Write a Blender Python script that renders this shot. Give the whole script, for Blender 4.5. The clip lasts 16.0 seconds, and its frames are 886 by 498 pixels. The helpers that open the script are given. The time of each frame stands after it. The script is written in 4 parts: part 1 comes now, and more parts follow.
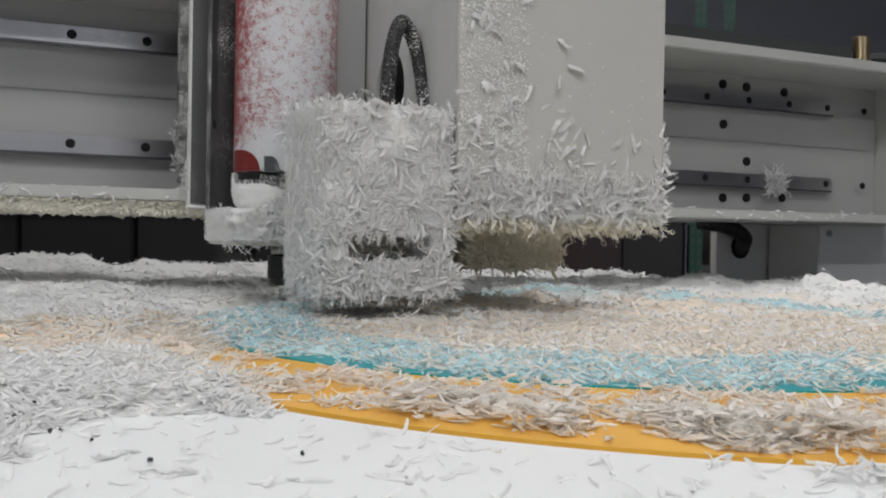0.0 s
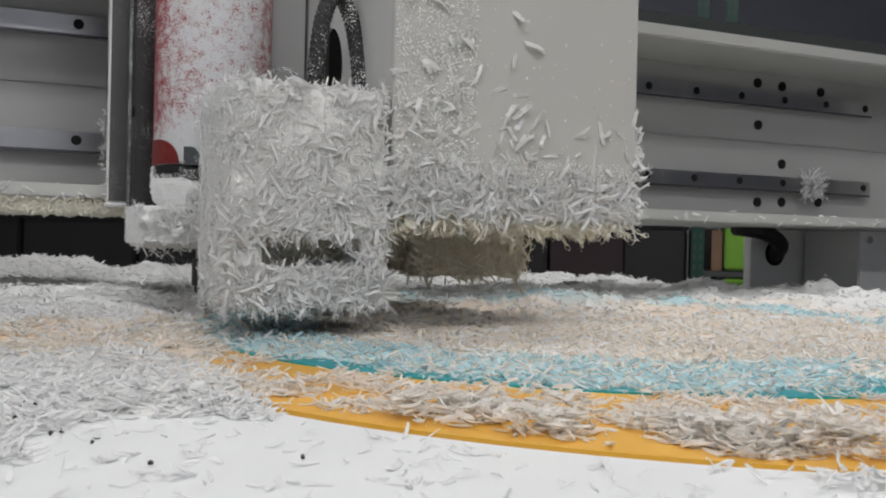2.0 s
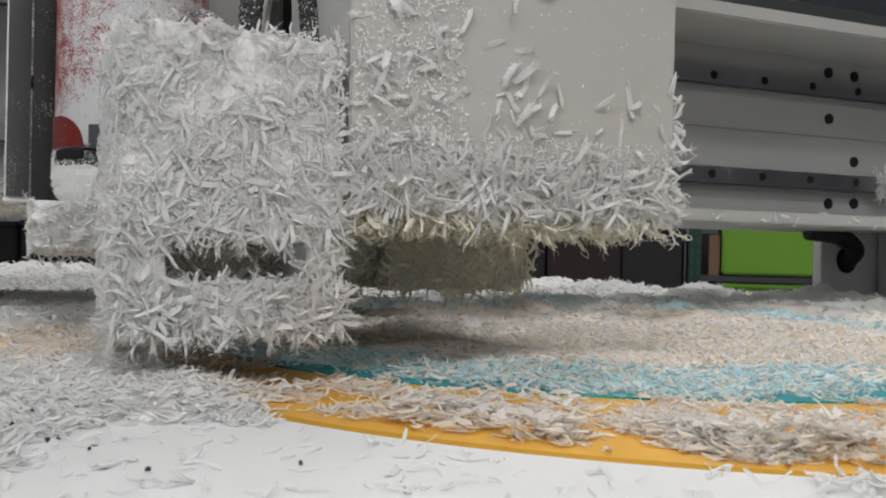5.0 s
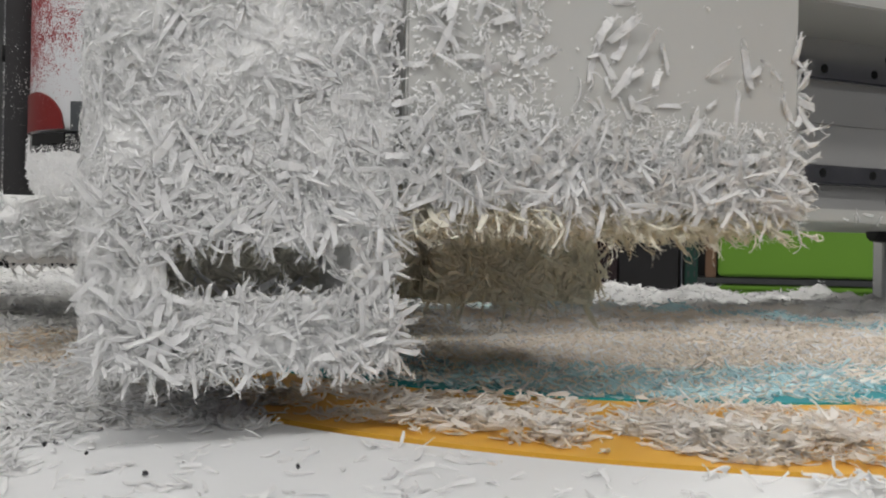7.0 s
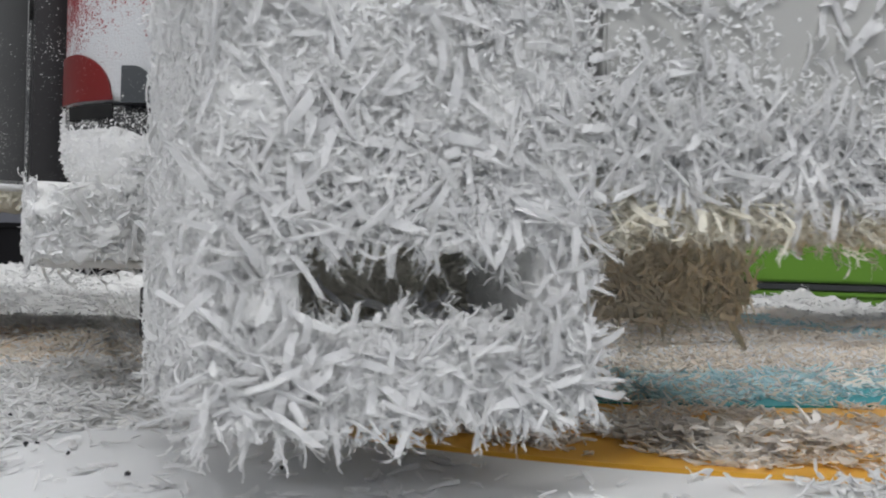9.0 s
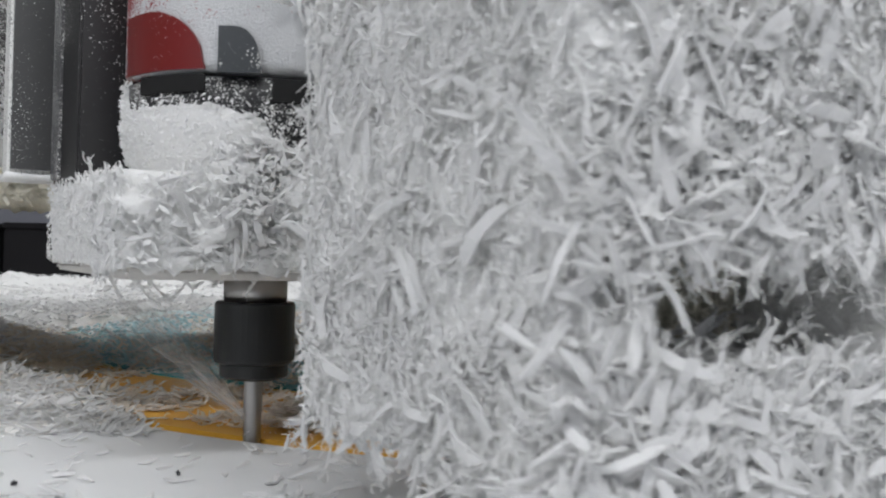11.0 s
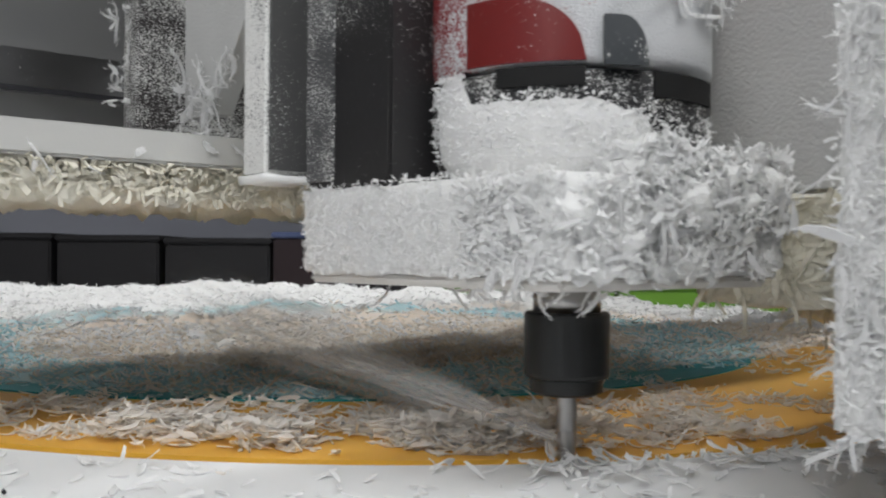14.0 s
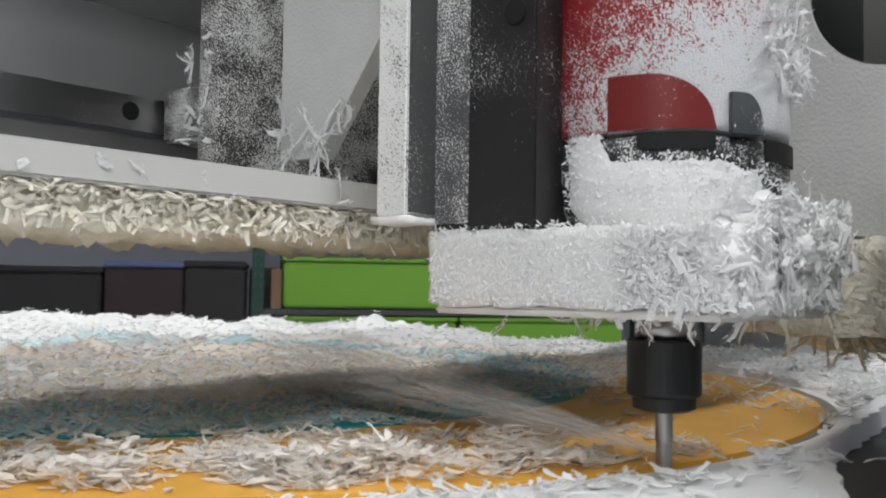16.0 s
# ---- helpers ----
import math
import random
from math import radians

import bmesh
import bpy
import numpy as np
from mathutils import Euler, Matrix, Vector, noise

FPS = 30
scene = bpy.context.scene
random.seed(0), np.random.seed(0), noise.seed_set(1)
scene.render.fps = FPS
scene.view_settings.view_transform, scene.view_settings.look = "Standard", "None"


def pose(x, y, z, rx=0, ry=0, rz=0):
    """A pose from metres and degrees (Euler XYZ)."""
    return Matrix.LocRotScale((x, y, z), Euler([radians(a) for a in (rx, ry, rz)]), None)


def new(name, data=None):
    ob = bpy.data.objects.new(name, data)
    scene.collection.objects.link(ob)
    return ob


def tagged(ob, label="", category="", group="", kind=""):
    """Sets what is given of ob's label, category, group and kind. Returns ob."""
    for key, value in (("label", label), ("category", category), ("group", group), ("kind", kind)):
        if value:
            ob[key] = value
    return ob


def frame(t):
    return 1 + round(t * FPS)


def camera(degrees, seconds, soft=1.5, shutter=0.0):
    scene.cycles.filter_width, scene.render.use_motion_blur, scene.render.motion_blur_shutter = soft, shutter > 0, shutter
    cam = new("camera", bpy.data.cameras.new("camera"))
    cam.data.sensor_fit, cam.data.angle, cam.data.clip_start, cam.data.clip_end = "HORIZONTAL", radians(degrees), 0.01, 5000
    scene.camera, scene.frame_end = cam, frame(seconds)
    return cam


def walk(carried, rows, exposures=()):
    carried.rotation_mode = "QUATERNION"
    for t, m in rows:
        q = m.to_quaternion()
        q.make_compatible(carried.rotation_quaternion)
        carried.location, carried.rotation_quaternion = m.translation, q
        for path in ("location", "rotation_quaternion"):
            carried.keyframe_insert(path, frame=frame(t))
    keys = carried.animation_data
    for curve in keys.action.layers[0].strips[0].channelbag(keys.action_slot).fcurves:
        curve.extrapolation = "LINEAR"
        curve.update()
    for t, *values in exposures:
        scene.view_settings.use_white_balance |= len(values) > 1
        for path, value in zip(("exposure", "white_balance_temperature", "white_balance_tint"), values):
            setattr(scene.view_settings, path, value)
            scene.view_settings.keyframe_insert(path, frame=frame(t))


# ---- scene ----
cam = camera(50.1, 16.0, soft=1.9, shutter=0.5)
cam.data.dof.use_dof, cam.data.dof.focus_distance, cam.data.dof.aperture_fstop = True, 0.5, 46
EYE = 0.063
TURNS = [  # seconds, yaw, pitch, roll of the camera, which stands on the sheet
    (0, -24.2, -0.64, -1.03), (0.5, -24.26, -0.42, -1.0), (1, -24.2, -0.32, -1.23), (1.5, -24.12, -0.39, -1.4),
    (2, -24.1, -0.39, -1.32), (2.5, -24.08, -0.35, -1.32), (3, -24.09, -0.29, -1.34), (3.5, -24.12, -0.22, -1.36),
    (4, -24.18, -0.15, -1.29), (4.2, -24.19, -0.14, -1.3), (6.3, -24.37, 0.07, -0.98), (6.5, -24.39, 0.08, -1.02),
    (7, -24.44, 0.1, -0.98), (7.5, -24.47, 0.15, -1.02), (8, -24.52, 0.17, -0.95), (8.2, -24.6, 0.17, -0.98),
    (10.3, -28.56, 0.4, -1.9), (10.5, -29.36, 0.43, -1.85), (11, -31.23, 0.42, -1.49), (11.5, -33.91, 0.52, -1.28),
    (12, -36.21, 0.53, -1.08), (12.5, -38.2, 0.36, -0.66), (13, -39.04, 0.32, -0.64), (13.5, -39.85, 0.46, -0.42),
    (14, -40.71, 0.46, -0.37), (14.5, -41.46, 0.52, -0.15), (15, -43.95, 0.68, -0.95), (15.5, -47.25, 1.58, -0.2),
    (16, -50.19, 2.45, -0.77)]
walk(cam, [(t, pose(0, 0, EYE, 90 + p, r, y)) for t, y, p, r in TURNS],
     exposures=[(0, -0.17, 6650, 10), (4, -0.17, 6700, 10), (7, -0.14, 6850, 10), (7.5, -0.12, 6600, 10), (11, 0.02, 6450, 10), (12, 0.03, 6520, 10), (13.5, 0.09, 6600, 9), (14.5, 0.15, 6540, 9), (16, 0.3, 6520, 9)])

# ---- light: a closed workshop; unseen ceiling lamps assumed and placed to fit brightness ----
world = bpy.data.worlds.new("workshop_air")
scene.world = world
world.use_nodes = True
world.node_tree.nodes["Background"].inputs["Color"].default_value = (0.80, 0.88, 1.0, 1)
world.node_tree.nodes["Background"].inputs["Strength"].default_value = 0.05
# x, y, watts; the low far ones are added to fill shade under the head
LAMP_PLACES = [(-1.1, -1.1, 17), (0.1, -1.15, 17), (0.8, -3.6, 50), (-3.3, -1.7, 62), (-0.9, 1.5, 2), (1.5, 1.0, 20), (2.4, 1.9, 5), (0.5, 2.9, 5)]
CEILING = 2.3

# ---- materials ----
def rgb(c):
    return (c[0], c[1], c[2], 1)


def material(name, colour, rough=0.6, metal=0.0, vary=0.12, scale=60.0, bump=0.15, bump_scale=400.0, dust=0.0,
             dust_scale=900.0, island=0.0, waxy=0.0, emit=0.0, coat=0.0, thin=0.0, dust_colour=(0.82, 0.82, 0.8), blotch=0.6, lean=None):
    m = bpy.data.materials.new(name)
    m.use_nodes = True
    nt = m.node_tree
    b = nt.nodes["Principled BSDF"]
    b.inputs["Roughness"].default_value, b.inputs["Metallic"].default_value = rough, metal
    b.inputs["Coat Weight"].default_value = coat
    geo = nt.nodes.new("ShaderNodeNewGeometry")
    big = nt.nodes.new("ShaderNodeTexNoise")
    big.inputs["Scale"].default_value, big.inputs["Detail"].default_value = scale, 4
    coord = nt.nodes.new("ShaderNodeTexCoord")
    nt.links.new(coord.outputs["Object"], big.inputs["Vector"])
    mix = nt.nodes.new("ShaderNodeMix")
    mix.data_type = "RGBA"
    mix.inputs["A"].default_value = rgb([x * (1 - vary) for x in colour])
    mix.inputs["B"].default_value = rgb([min(1, x * (1 + vary)) for x in colour])
    nt.links.new(big.outputs["Fac"], mix.inputs["Factor"])
    out = mix.outputs["Result"]
    if island:
        hsv = nt.nodes.new("ShaderNodeHueSaturation")
        ramp = nt.nodes.new("ShaderNodeMapRange")
        ramp.inputs["To Min"].default_value, ramp.inputs["To Max"].default_value = 1 - island, 1 + island * 0.4
        nt.links.new(geo.outputs["Random Per Island"], ramp.inputs["Value"])
        nt.links.new(ramp.outputs["Result"], hsv.inputs["Value"])
        nt.links.new(out, hsv.inputs["Color"])
        out = hsv.outputs["Color"]
    fine = nt.nodes.new("ShaderNodeTexNoise")
    fine.inputs["Scale"].default_value, fine.inputs["Detail"].default_value = bump_scale, 3
    nt.links.new(coord.outputs["Object"], fine.inputs["Vector"])
    if dust:
        speck = nt.nodes.new("ShaderNodeTexNoise")
        speck.inputs["Scale"].default_value, speck.inputs["Detail"].default_value = dust_scale, 2
        nt.links.new(coord.outputs["Object"], speck.inputs["Vector"])
        add = nt.nodes.new("ShaderNodeMath")
        add.operation = "MULTIPLY_ADD"
        add.inputs[1].default_value = blotch
        nt.links.new(big.outputs["Fac"], add.inputs[0])
        nt.links.new(speck.outputs["Fac"], add.inputs[2])
        cut = nt.nodes.new("ShaderNodeMapRange")
        cut.inputs["From Min"].default_value, cut.inputs["From Max"].default_value = 1.02 - 0.45 * dust, 1.12 - 0.45 * dust
        amount = add.outputs[0]
        if lean:  # powder settled thicker on one side and towards the foot
            dot = nt.nodes.new("ShaderNodeVectorMath")
            dot.operation = "DOT_PRODUCT"
            dot.inputs[1].default_value = lean[0]
            nt.links.new(coord.outputs["Object"], dot.inputs[0])
            parts = nt.nodes.new("ShaderNodeSeparateXYZ")
            nt.links.new(coord.outputs["Object"], parts.inputs[0])
            foot = nt.nodes.new("ShaderNodeMapRange")
            foot.inputs["From Min"].default_value, foot.inputs["From Max"].default_value = lean[2], lean[3]
            foot.inputs["To Min"].default_value, foot.inputs["To Max"].default_value = lean[1], lean[1] - lean[4]
            nt.links.new(parts.outputs["Z"], foot.inputs["Value"])
            for extra in (dot.outputs["Value"], foot.outputs["Result"]):
                total = nt.nodes.new("ShaderNodeMath")
                nt.links.new(amount, total.inputs[0])
                nt.links.new(extra, total.inputs[1])
                amount = total.outputs[0]
        nt.links.new(amount, cut.inputs["Value"])
        dm = nt.nodes.new("ShaderNodeMix")
        dm.data_type = "RGBA"
        dm.inputs["B"].default_value = rgb(dust_colour)
        nt.links.new(cut.outputs["Result"], dm.inputs["Factor"])
        nt.links.new(out, dm.inputs["A"])
        out = dm.outputs["Result"]
        rm = nt.nodes.new("ShaderNodeMix")
        rm.inputs["A"].default_value, rm.inputs["B"].default_value = rough, 0.85
        nt.links.new(cut.outputs["Result"], rm.inputs["Factor"])
        nt.links.new(rm.outputs["Result"], b.inputs["Roughness"])
        mm = nt.nodes.new("ShaderNodeMix")
        mm.inputs["A"].default_value, mm.inputs["B"].default_value = metal, 0.0
        nt.links.new(cut.outputs["Result"], mm.inputs["Factor"])
        nt.links.new(mm.outputs["Result"], b.inputs["Metallic"])
    nt.links.new(out, b.inputs["Base Color"])
    if emit:
        b.inputs["Emission Color"].default_value, b.inputs["Emission Strength"].default_value = rgb(colour), emit
    if bump:
        bp = nt.nodes.new("ShaderNodeBump")
        bp.inputs["Strength"].default_value, bp.inputs["Distance"].default_value = bump, 0.001
        nt.links.new(fine.outputs["Fac"], bp.inputs["Height"])
        nt.links.new(bp.outputs["Normal"], b.inputs["Normal"])
    if waxy:
        b.inputs["Subsurface Weight"].default_value, b.inputs["Subsurface Scale"].default_value = waxy, 0.0035
        b.inputs["Subsurface Radius"].default_value = (1.0, 1.0, 0.95)
        b.inputs["Specular IOR Level"].default_value = 0.15
    if thin:  # thin flakes let light through
        b.inputs["Specular IOR Level"].default_value = 0.2
        glowing_through = nt.nodes.new("ShaderNodeBsdfTranslucent")
        nt.links.new(out, glowing_through.inputs["Color"])
        blend = nt.nodes.new("ShaderNodeMixShader")
        blend.inputs[0].default_value = thin
        nt.links.new(b.outputs[0], blend.inputs[1])
        nt.links.new(glowing_through.outputs[0], blend.inputs[2])
        nt.links.new(blend.outputs[0], nt.nodes["Material Output"].inputs["Surface"])
    return m


SHAVING = material("white_plastic_shaving", (0.97, 0.97, 0.965), 0.85, vary=0.04, island=0.08, bump=0.25, bump_scale=1300, thin=0.14, waxy=0.5)
PALE_PEACH = material("pale_peach_plastic_flake", (0.99, 0.915, 0.85), 0.85, vary=0.06, island=0.08, bump=0.25, bump_scale=1300, thin=0.14, waxy=0.5)
PEACH = material("peach_plastic_shaving", (0.99, 0.87, 0.755), 0.85, vary=0.08, island=0.08, bump=0.25, bump_scale=1300, thin=0.14, waxy=0.5)
AQUA = material("pale_blue_plastic_shaving", (0.55, 0.83, 0.89), 0.85, vary=0.12, island=0.12, bump=0.25, bump_scale=1300, thin=0.14, waxy=0.5)
CREAM = material("cream_plastic_shaving", (0.91, 0.875, 0.76), 0.55, vary=0.08, island=0.12, bump=0.25, bump_scale=1300, thin=0.14)
PACKED = material("packed_white_shavings", (0.88, 0.88, 0.87), 0.8, vary=0.08, scale=140, bump=0.9, bump_scale=520, waxy=0.2)
PACKED_CREAM = material("packed_cream_shavings", (0.84, 0.81, 0.70), 0.8, vary=0.1, scale=140, bump=0.9, bump_scale=520, waxy=0.4)
POWDER = material("white_plastic_powder", (0.9, 0.9, 0.89), 0.9, vary=0.06, scale=220, bump=0.55, bump_scale=1600, waxy=0.4)
FLAKE = material("fine_white_plastic_flakes", (0.97, 0.97, 0.965), 0.9, vary=0.04, island=0.05, bump=0, thin=0.08)
WHITE_SHEET = material("white_plastic_sheet", (0.91, 0.92, 0.93), 0.42, vary=0.03, scale=30, bump=0.08, bump_scale=700)
CORE = material("pale_cut_plastic_edge", (0.62, 0.66, 0.58), 0.6, vary=0.1, bump=0.3, bump_scale=900)
LIP = material("pale_clouded_lip", (0.80, 0.775, 0.74), 0.5, vary=0.08, scale=80, bump=0.3, bump_scale=900)
ORANGE = material("orange_plastic_sheet", (0.88, 0.47, 0.06), 0.4, vary=0.1, scale=40, bump=0.1, bump_scale=500)
TEAL = material("teal_plastic_sheet", (0.0, 0.33, 0.38), 0.4, vary=0.15, scale=40, bump=0.1, bump_scale=500)
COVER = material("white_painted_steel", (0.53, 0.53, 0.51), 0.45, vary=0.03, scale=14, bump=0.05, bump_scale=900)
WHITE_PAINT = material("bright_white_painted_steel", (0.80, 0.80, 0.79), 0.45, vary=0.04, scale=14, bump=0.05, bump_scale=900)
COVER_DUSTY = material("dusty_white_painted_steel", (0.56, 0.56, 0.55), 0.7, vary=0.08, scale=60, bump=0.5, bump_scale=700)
BEAM_PAINT = material("grey_beam_paint", (0.40, 0.40, 0.395), 0.4, vary=0.05, scale=10, bump=0.06, bump_scale=500)
STEEL = material("polished_rail_steel", (0.46, 0.46, 0.47), 0.29, metal=1.0, vary=0.15, scale=30, dust=0.04, dust_scale=500, bump=0.05)
SHADED_RAIL = material("shaded_rail_steel", (0.10, 0.10, 0.11), 0.35, metal=0.6, vary=0.15, scale=30, bump=0.05)
ALU = material("grey_machined_aluminium", (0.028, 0.027, 0.028), 0.42, metal=0.3, vary=0.15, scale=25, bump=0.08, dust=0.10, dust_scale=1400)
GREY_PLATE = material("grey_brushed_plate", (0.08, 0.08, 0.08), 0.4, metal=0.3, vary=0.15, scale=20, bump=0.08, dust=0.05, dust_scale=1400)
ALU_SPECK = material("lightly_speckled_aluminium", (0.14, 0.14, 0.145), 0.45, metal=0.5, vary=0.15, scale=45, bump=0.2, dust=0.42, dust_scale=1300)
ALU_DUST = material("powder_speckled_aluminium", (0.2, 0.2, 0.2), 0.6, metal=0.4, vary=0.15, scale=60, dust=0.9, dust_scale=1400, bump=0.6, bump_scale=1200)
DARK_DUST = material("powder_speckled_dark_plate", (0.045, 0.04, 0.04), 0.6, vary=0.2, scale=50, dust=0.52, dust_scale=1500, bump=0.5, bump_scale=1200)
RED_DUST = material("red_plastic_under_powder", (0.30, 0.016, 0.02), 0.4, vary=0.1, scale=150, dust=0.66, dust_scale=1300, bump=0.6, bump_scale=1500, dust_colour=(0.66, 0.67, 0.685), blotch=0.55,
                    lean=((-0.202, -5.784, 0.0), 4.745, 0.128, 0.158, 0.20))
RED = material("clean_red_plastic", (0.17, 0.014, 0.013), 0.35, vary=0.1, scale=40, bump=0.05, dust=0.02, dust_scale=1300)
BLACK = material("black_moulded_plastic", (0.018, 0.018, 0.02), 0.5, vary=0.2, scale=60, bump=0.1, dust=0.2, dust_scale=1300)
BLACK_DUST = material("black_plastic_with_specks", (0.016, 0.016, 0.018), 0.5, vary=0.2, scale=160, bump=0.2, dust=0.36, dust_scale=1700)
VOID = material("black_vent_slot", (0.004, 0.004, 0.004), 0.8, bump=0)
GREY_PLASTIC = material("grey_moulded_plastic", (0.05, 0.056, 0.062), 0.5, vary=0.15, bump=0.1, dust=0.2, dust_scale=1300)
NUT = material("black_oxide_steel", (0.03, 0.031, 0.031), 0.4, metal=0.4, vary=0.2, scale=60, bump=0.06)
BRIGHT = material("bright_tool_steel", (0.42, 0.41, 0.40), 0.3, metal=1.0, vary=0.1, bump=0.1)
BRASS = material("brass_post", (0.42, 0.33, 0.2), 0.3, metal=1.0, vary=0.15, bump=0.1)
RUBBER = material("black_rubber_hose", (0.02, 0.02, 0.02), 0.6, vary=0.2, scale=80, bump=0.3, dust=0.28, dust_scale=900)
BLACK_BOX = material("black_storage_plastic", (0.012, 0.011, 0.012), 0.55, vary=0.3, scale=6, bump=0.1)
MAROON = material("dark_maroon_box", (0.022, 0.010, 0.012), 0.6, vary=0.25, scale=6, bump=0.1)
LIME = material("lime_green_plastic_bin", (0.16, 0.36, 0.03), 0.45, vary=0.06, scale=4, bump=0.05)
GREEN_STEEL = material("dark_green_rack_steel", (0.004, 0.05, 0.034), 0.5, vary=0.15, scale=20, bump=0.1)
SHELF = material("dark_grey_shelf_steel", (0.05, 0.055, 0.055), 0.5, vary=0.15, scale=10)
BLUE_LID = material("blue_grey_glossy_lid", (0.10, 0.13, 0.25), 0.25, vary=0.2, scale=8)
CARDBOARD = material("brown_cardboard", (0.22, 0.13, 0.08), 0.8, vary=0.15, scale=20)
WALL = material("blue_grey_wall_paint", (0.36, 0.37, 0.42), 0.7, vary=0.06, scale=2, bump=0.1, bump_scale=60)
CEIL = material("white_ceiling_paint", (0.82, 0.82, 0.82), 0.8, vary=0.04, scale=2, bump=0.1, bump_scale=60)
FLOOR = material("grey_concrete_floor", (0.40, 0.40, 0.41), 0.6, vary=0.15, scale=3, bump=0.2, bump_scale=80)
BED = material("dark_machine_bed", (0.05, 0.055, 0.065), 0.5, vary=0.2, scale=8, bump=0.1)
GLOW = material("lamp_diffuser", (1.0, 0.98, 0.95), 0.5, bump=0, emit=3.0)
DARK_SPECK = material("dark_grit", (0.02, 0.02, 0.025), 0.6, bump=0.2)


# ---- builders ----
def part(name, bm, mat, parent=None, label="", smooth=False):
    me = bpy.data.meshes.new(name)
    bmesh.ops.recalc_face_normals(bm, faces=bm.faces)
    bm.to_mesh(me)
    bm.free()
    if smooth:
        me.shade_smooth()
    me.materials.append(mat)
    ob = new(name, me)
    ob.parent = parent
    return tagged(ob, label)


def thing(name, label, category, group="", kind="", at=(0, 0, 0)):
    ob = new(name)
    ob.location = at
    return tagged(ob, label, category, group, kind)


def box(x0, x1, y0, y1, z0, z1, bevel=0.001):
    bm = bmesh.new()
    bmesh.ops.create_cube(bm, size=1)
    for q in bm.verts:
        q.co = Vector(((x0 + x1) / 2 + q.co.x * (x1 - x0), (y0 + y1) / 2 + q.co.y * (y1 - y0), (z0 + z1) / 2 + q.co.z * (z1 - z0)))
    if bevel:
        bmesh.ops.bevel(bm, geom=bm.edges, offset=bevel, segments=2, affect="EDGES")
    return bm


def lumpy(x0, x1, y0, y1, z0, z1, cell=0.006, amp=0.003, freq=90):
    """A box with uneven, caked sides."""
    bm = bmesh.new()
    nx, ny, nz = [max(2, int((b - a) / cell)) for a, b in ((x0, x1), (y0, y1), (z0, z1))]
    made = {}

    def vert(i, j, k):
        if (i, j, k) not in made:
            p = Vector((x0 + (x1 - x0) * i / nx, y0 + (y1 - y0) * j / ny, z0 + (z1 - z0) * k / nz))
            n = Vector(((i == nx) - (i == 0), (j == ny) - (j == 0), (k == nz) - (k == 0))).normalized()
            made[i, j, k] = bm.verts.new(p + n * amp * (noise.noise(p * freq) + 0.5 * noise.noise(p * freq * 2.7) - 0.2 * (len([1 for c in n if c]) - 1)))
        return made[i, j, k]

    for i in range(nx):
        for j in range(ny):
            for k in (0, nz):
                bm.faces.new([vert(i, j, k), vert(i + 1, j, k), vert(i + 1, j + 1, k), vert(i, j + 1, k)])
    for i in range(nx):
        for k in range(nz):
            for j in (0, ny):
                bm.faces.new([vert(i, j, k), vert(i + 1, j, k), vert(i + 1, j, k + 1), vert(i, j, k + 1)])
    for j in range(ny):
        for k in range(nz):
            for i in (0, nx):
                bm.faces.new([vert(i, j, k), vert(i, j + 1, k), vert(i, j + 1, k + 1), vert(i, j, k + 1)])
    return bm


def lathe(profile, cx, cy, n=48, a0=0, a1=360):
    """A turned body about a vertical axis; profile: (radius, z)."""
    bm = bmesh.new()
    full = a1 - a0 >= 360
    rings = []
    for r, z in profile:
        rings.append([bm.verts.new((cx + r * math.cos(radians(a0 + (a1 - a0) * i / n)), cy + r * math.sin(radians(a0 + (a1 - a0) * i / n)), z))
                      for i in range(n if full else n + 1)])
    for a, b in zip(rings, rings[1:]):
        for i in range(n):
            j = (i + 1) % n if full else i + 1
            bm.faces.new((a[i], a[j], b[j], b[i]))
    if full:
        bm.faces.new(rings[0])
        bm.faces.new(rings[-1])
    return bm


def tube(points, radius, n=12, ribs=0.0, samples=60):
    """A hose along a smooth line through the points; ribs: depth of its corrugation."""
    pts = [Vector(p) for p in points]
    line = []
    for s in range(samples + 1):
        u = s / samples * (len(pts) - 1)
        i = min(int(u), len(pts) - 2)
        f = u - i
        p0, p1, p2, p3 = pts[max(i - 1, 0)], pts[i], pts[i + 1], pts[min(i + 2, len(pts) - 1)]
        line.append(0.5 * (2 * p1 + (p2 - p0) * f + (2 * p0 - 5 * p1 + 4 * p2 - p3) * f * f + (3 * p1 - p0 - 3 * p2 + p3) * f ** 3))
    bm = bmesh.new()
    rings = []
    side = Vector((0.3, 1, 0.2))
    for s, p in enumerate(line):
        d = (line[min(s + 1, samples)] - line[max(s - 1, 0)]).normalized()
        a = d.cross(side).normalized()
        b = d.cross(a)
        r = radius + (ribs if s % 2 else 0)
        rings.append([bm.verts.new(p + r * (a * math.cos(2 * math.pi * k / n) + b * math.sin(2 * math.pi * k / n))) for k in range(n)])
    for a, b in zip(rings, rings[1:]):
        for k in range(n):
            bm.faces.new((a[k], a[(k + 1) % n], b[(k + 1) % n], b[k]))
    bm.faces.new(rings[0])
    bm.faces.new(rings[-1])
    return bm


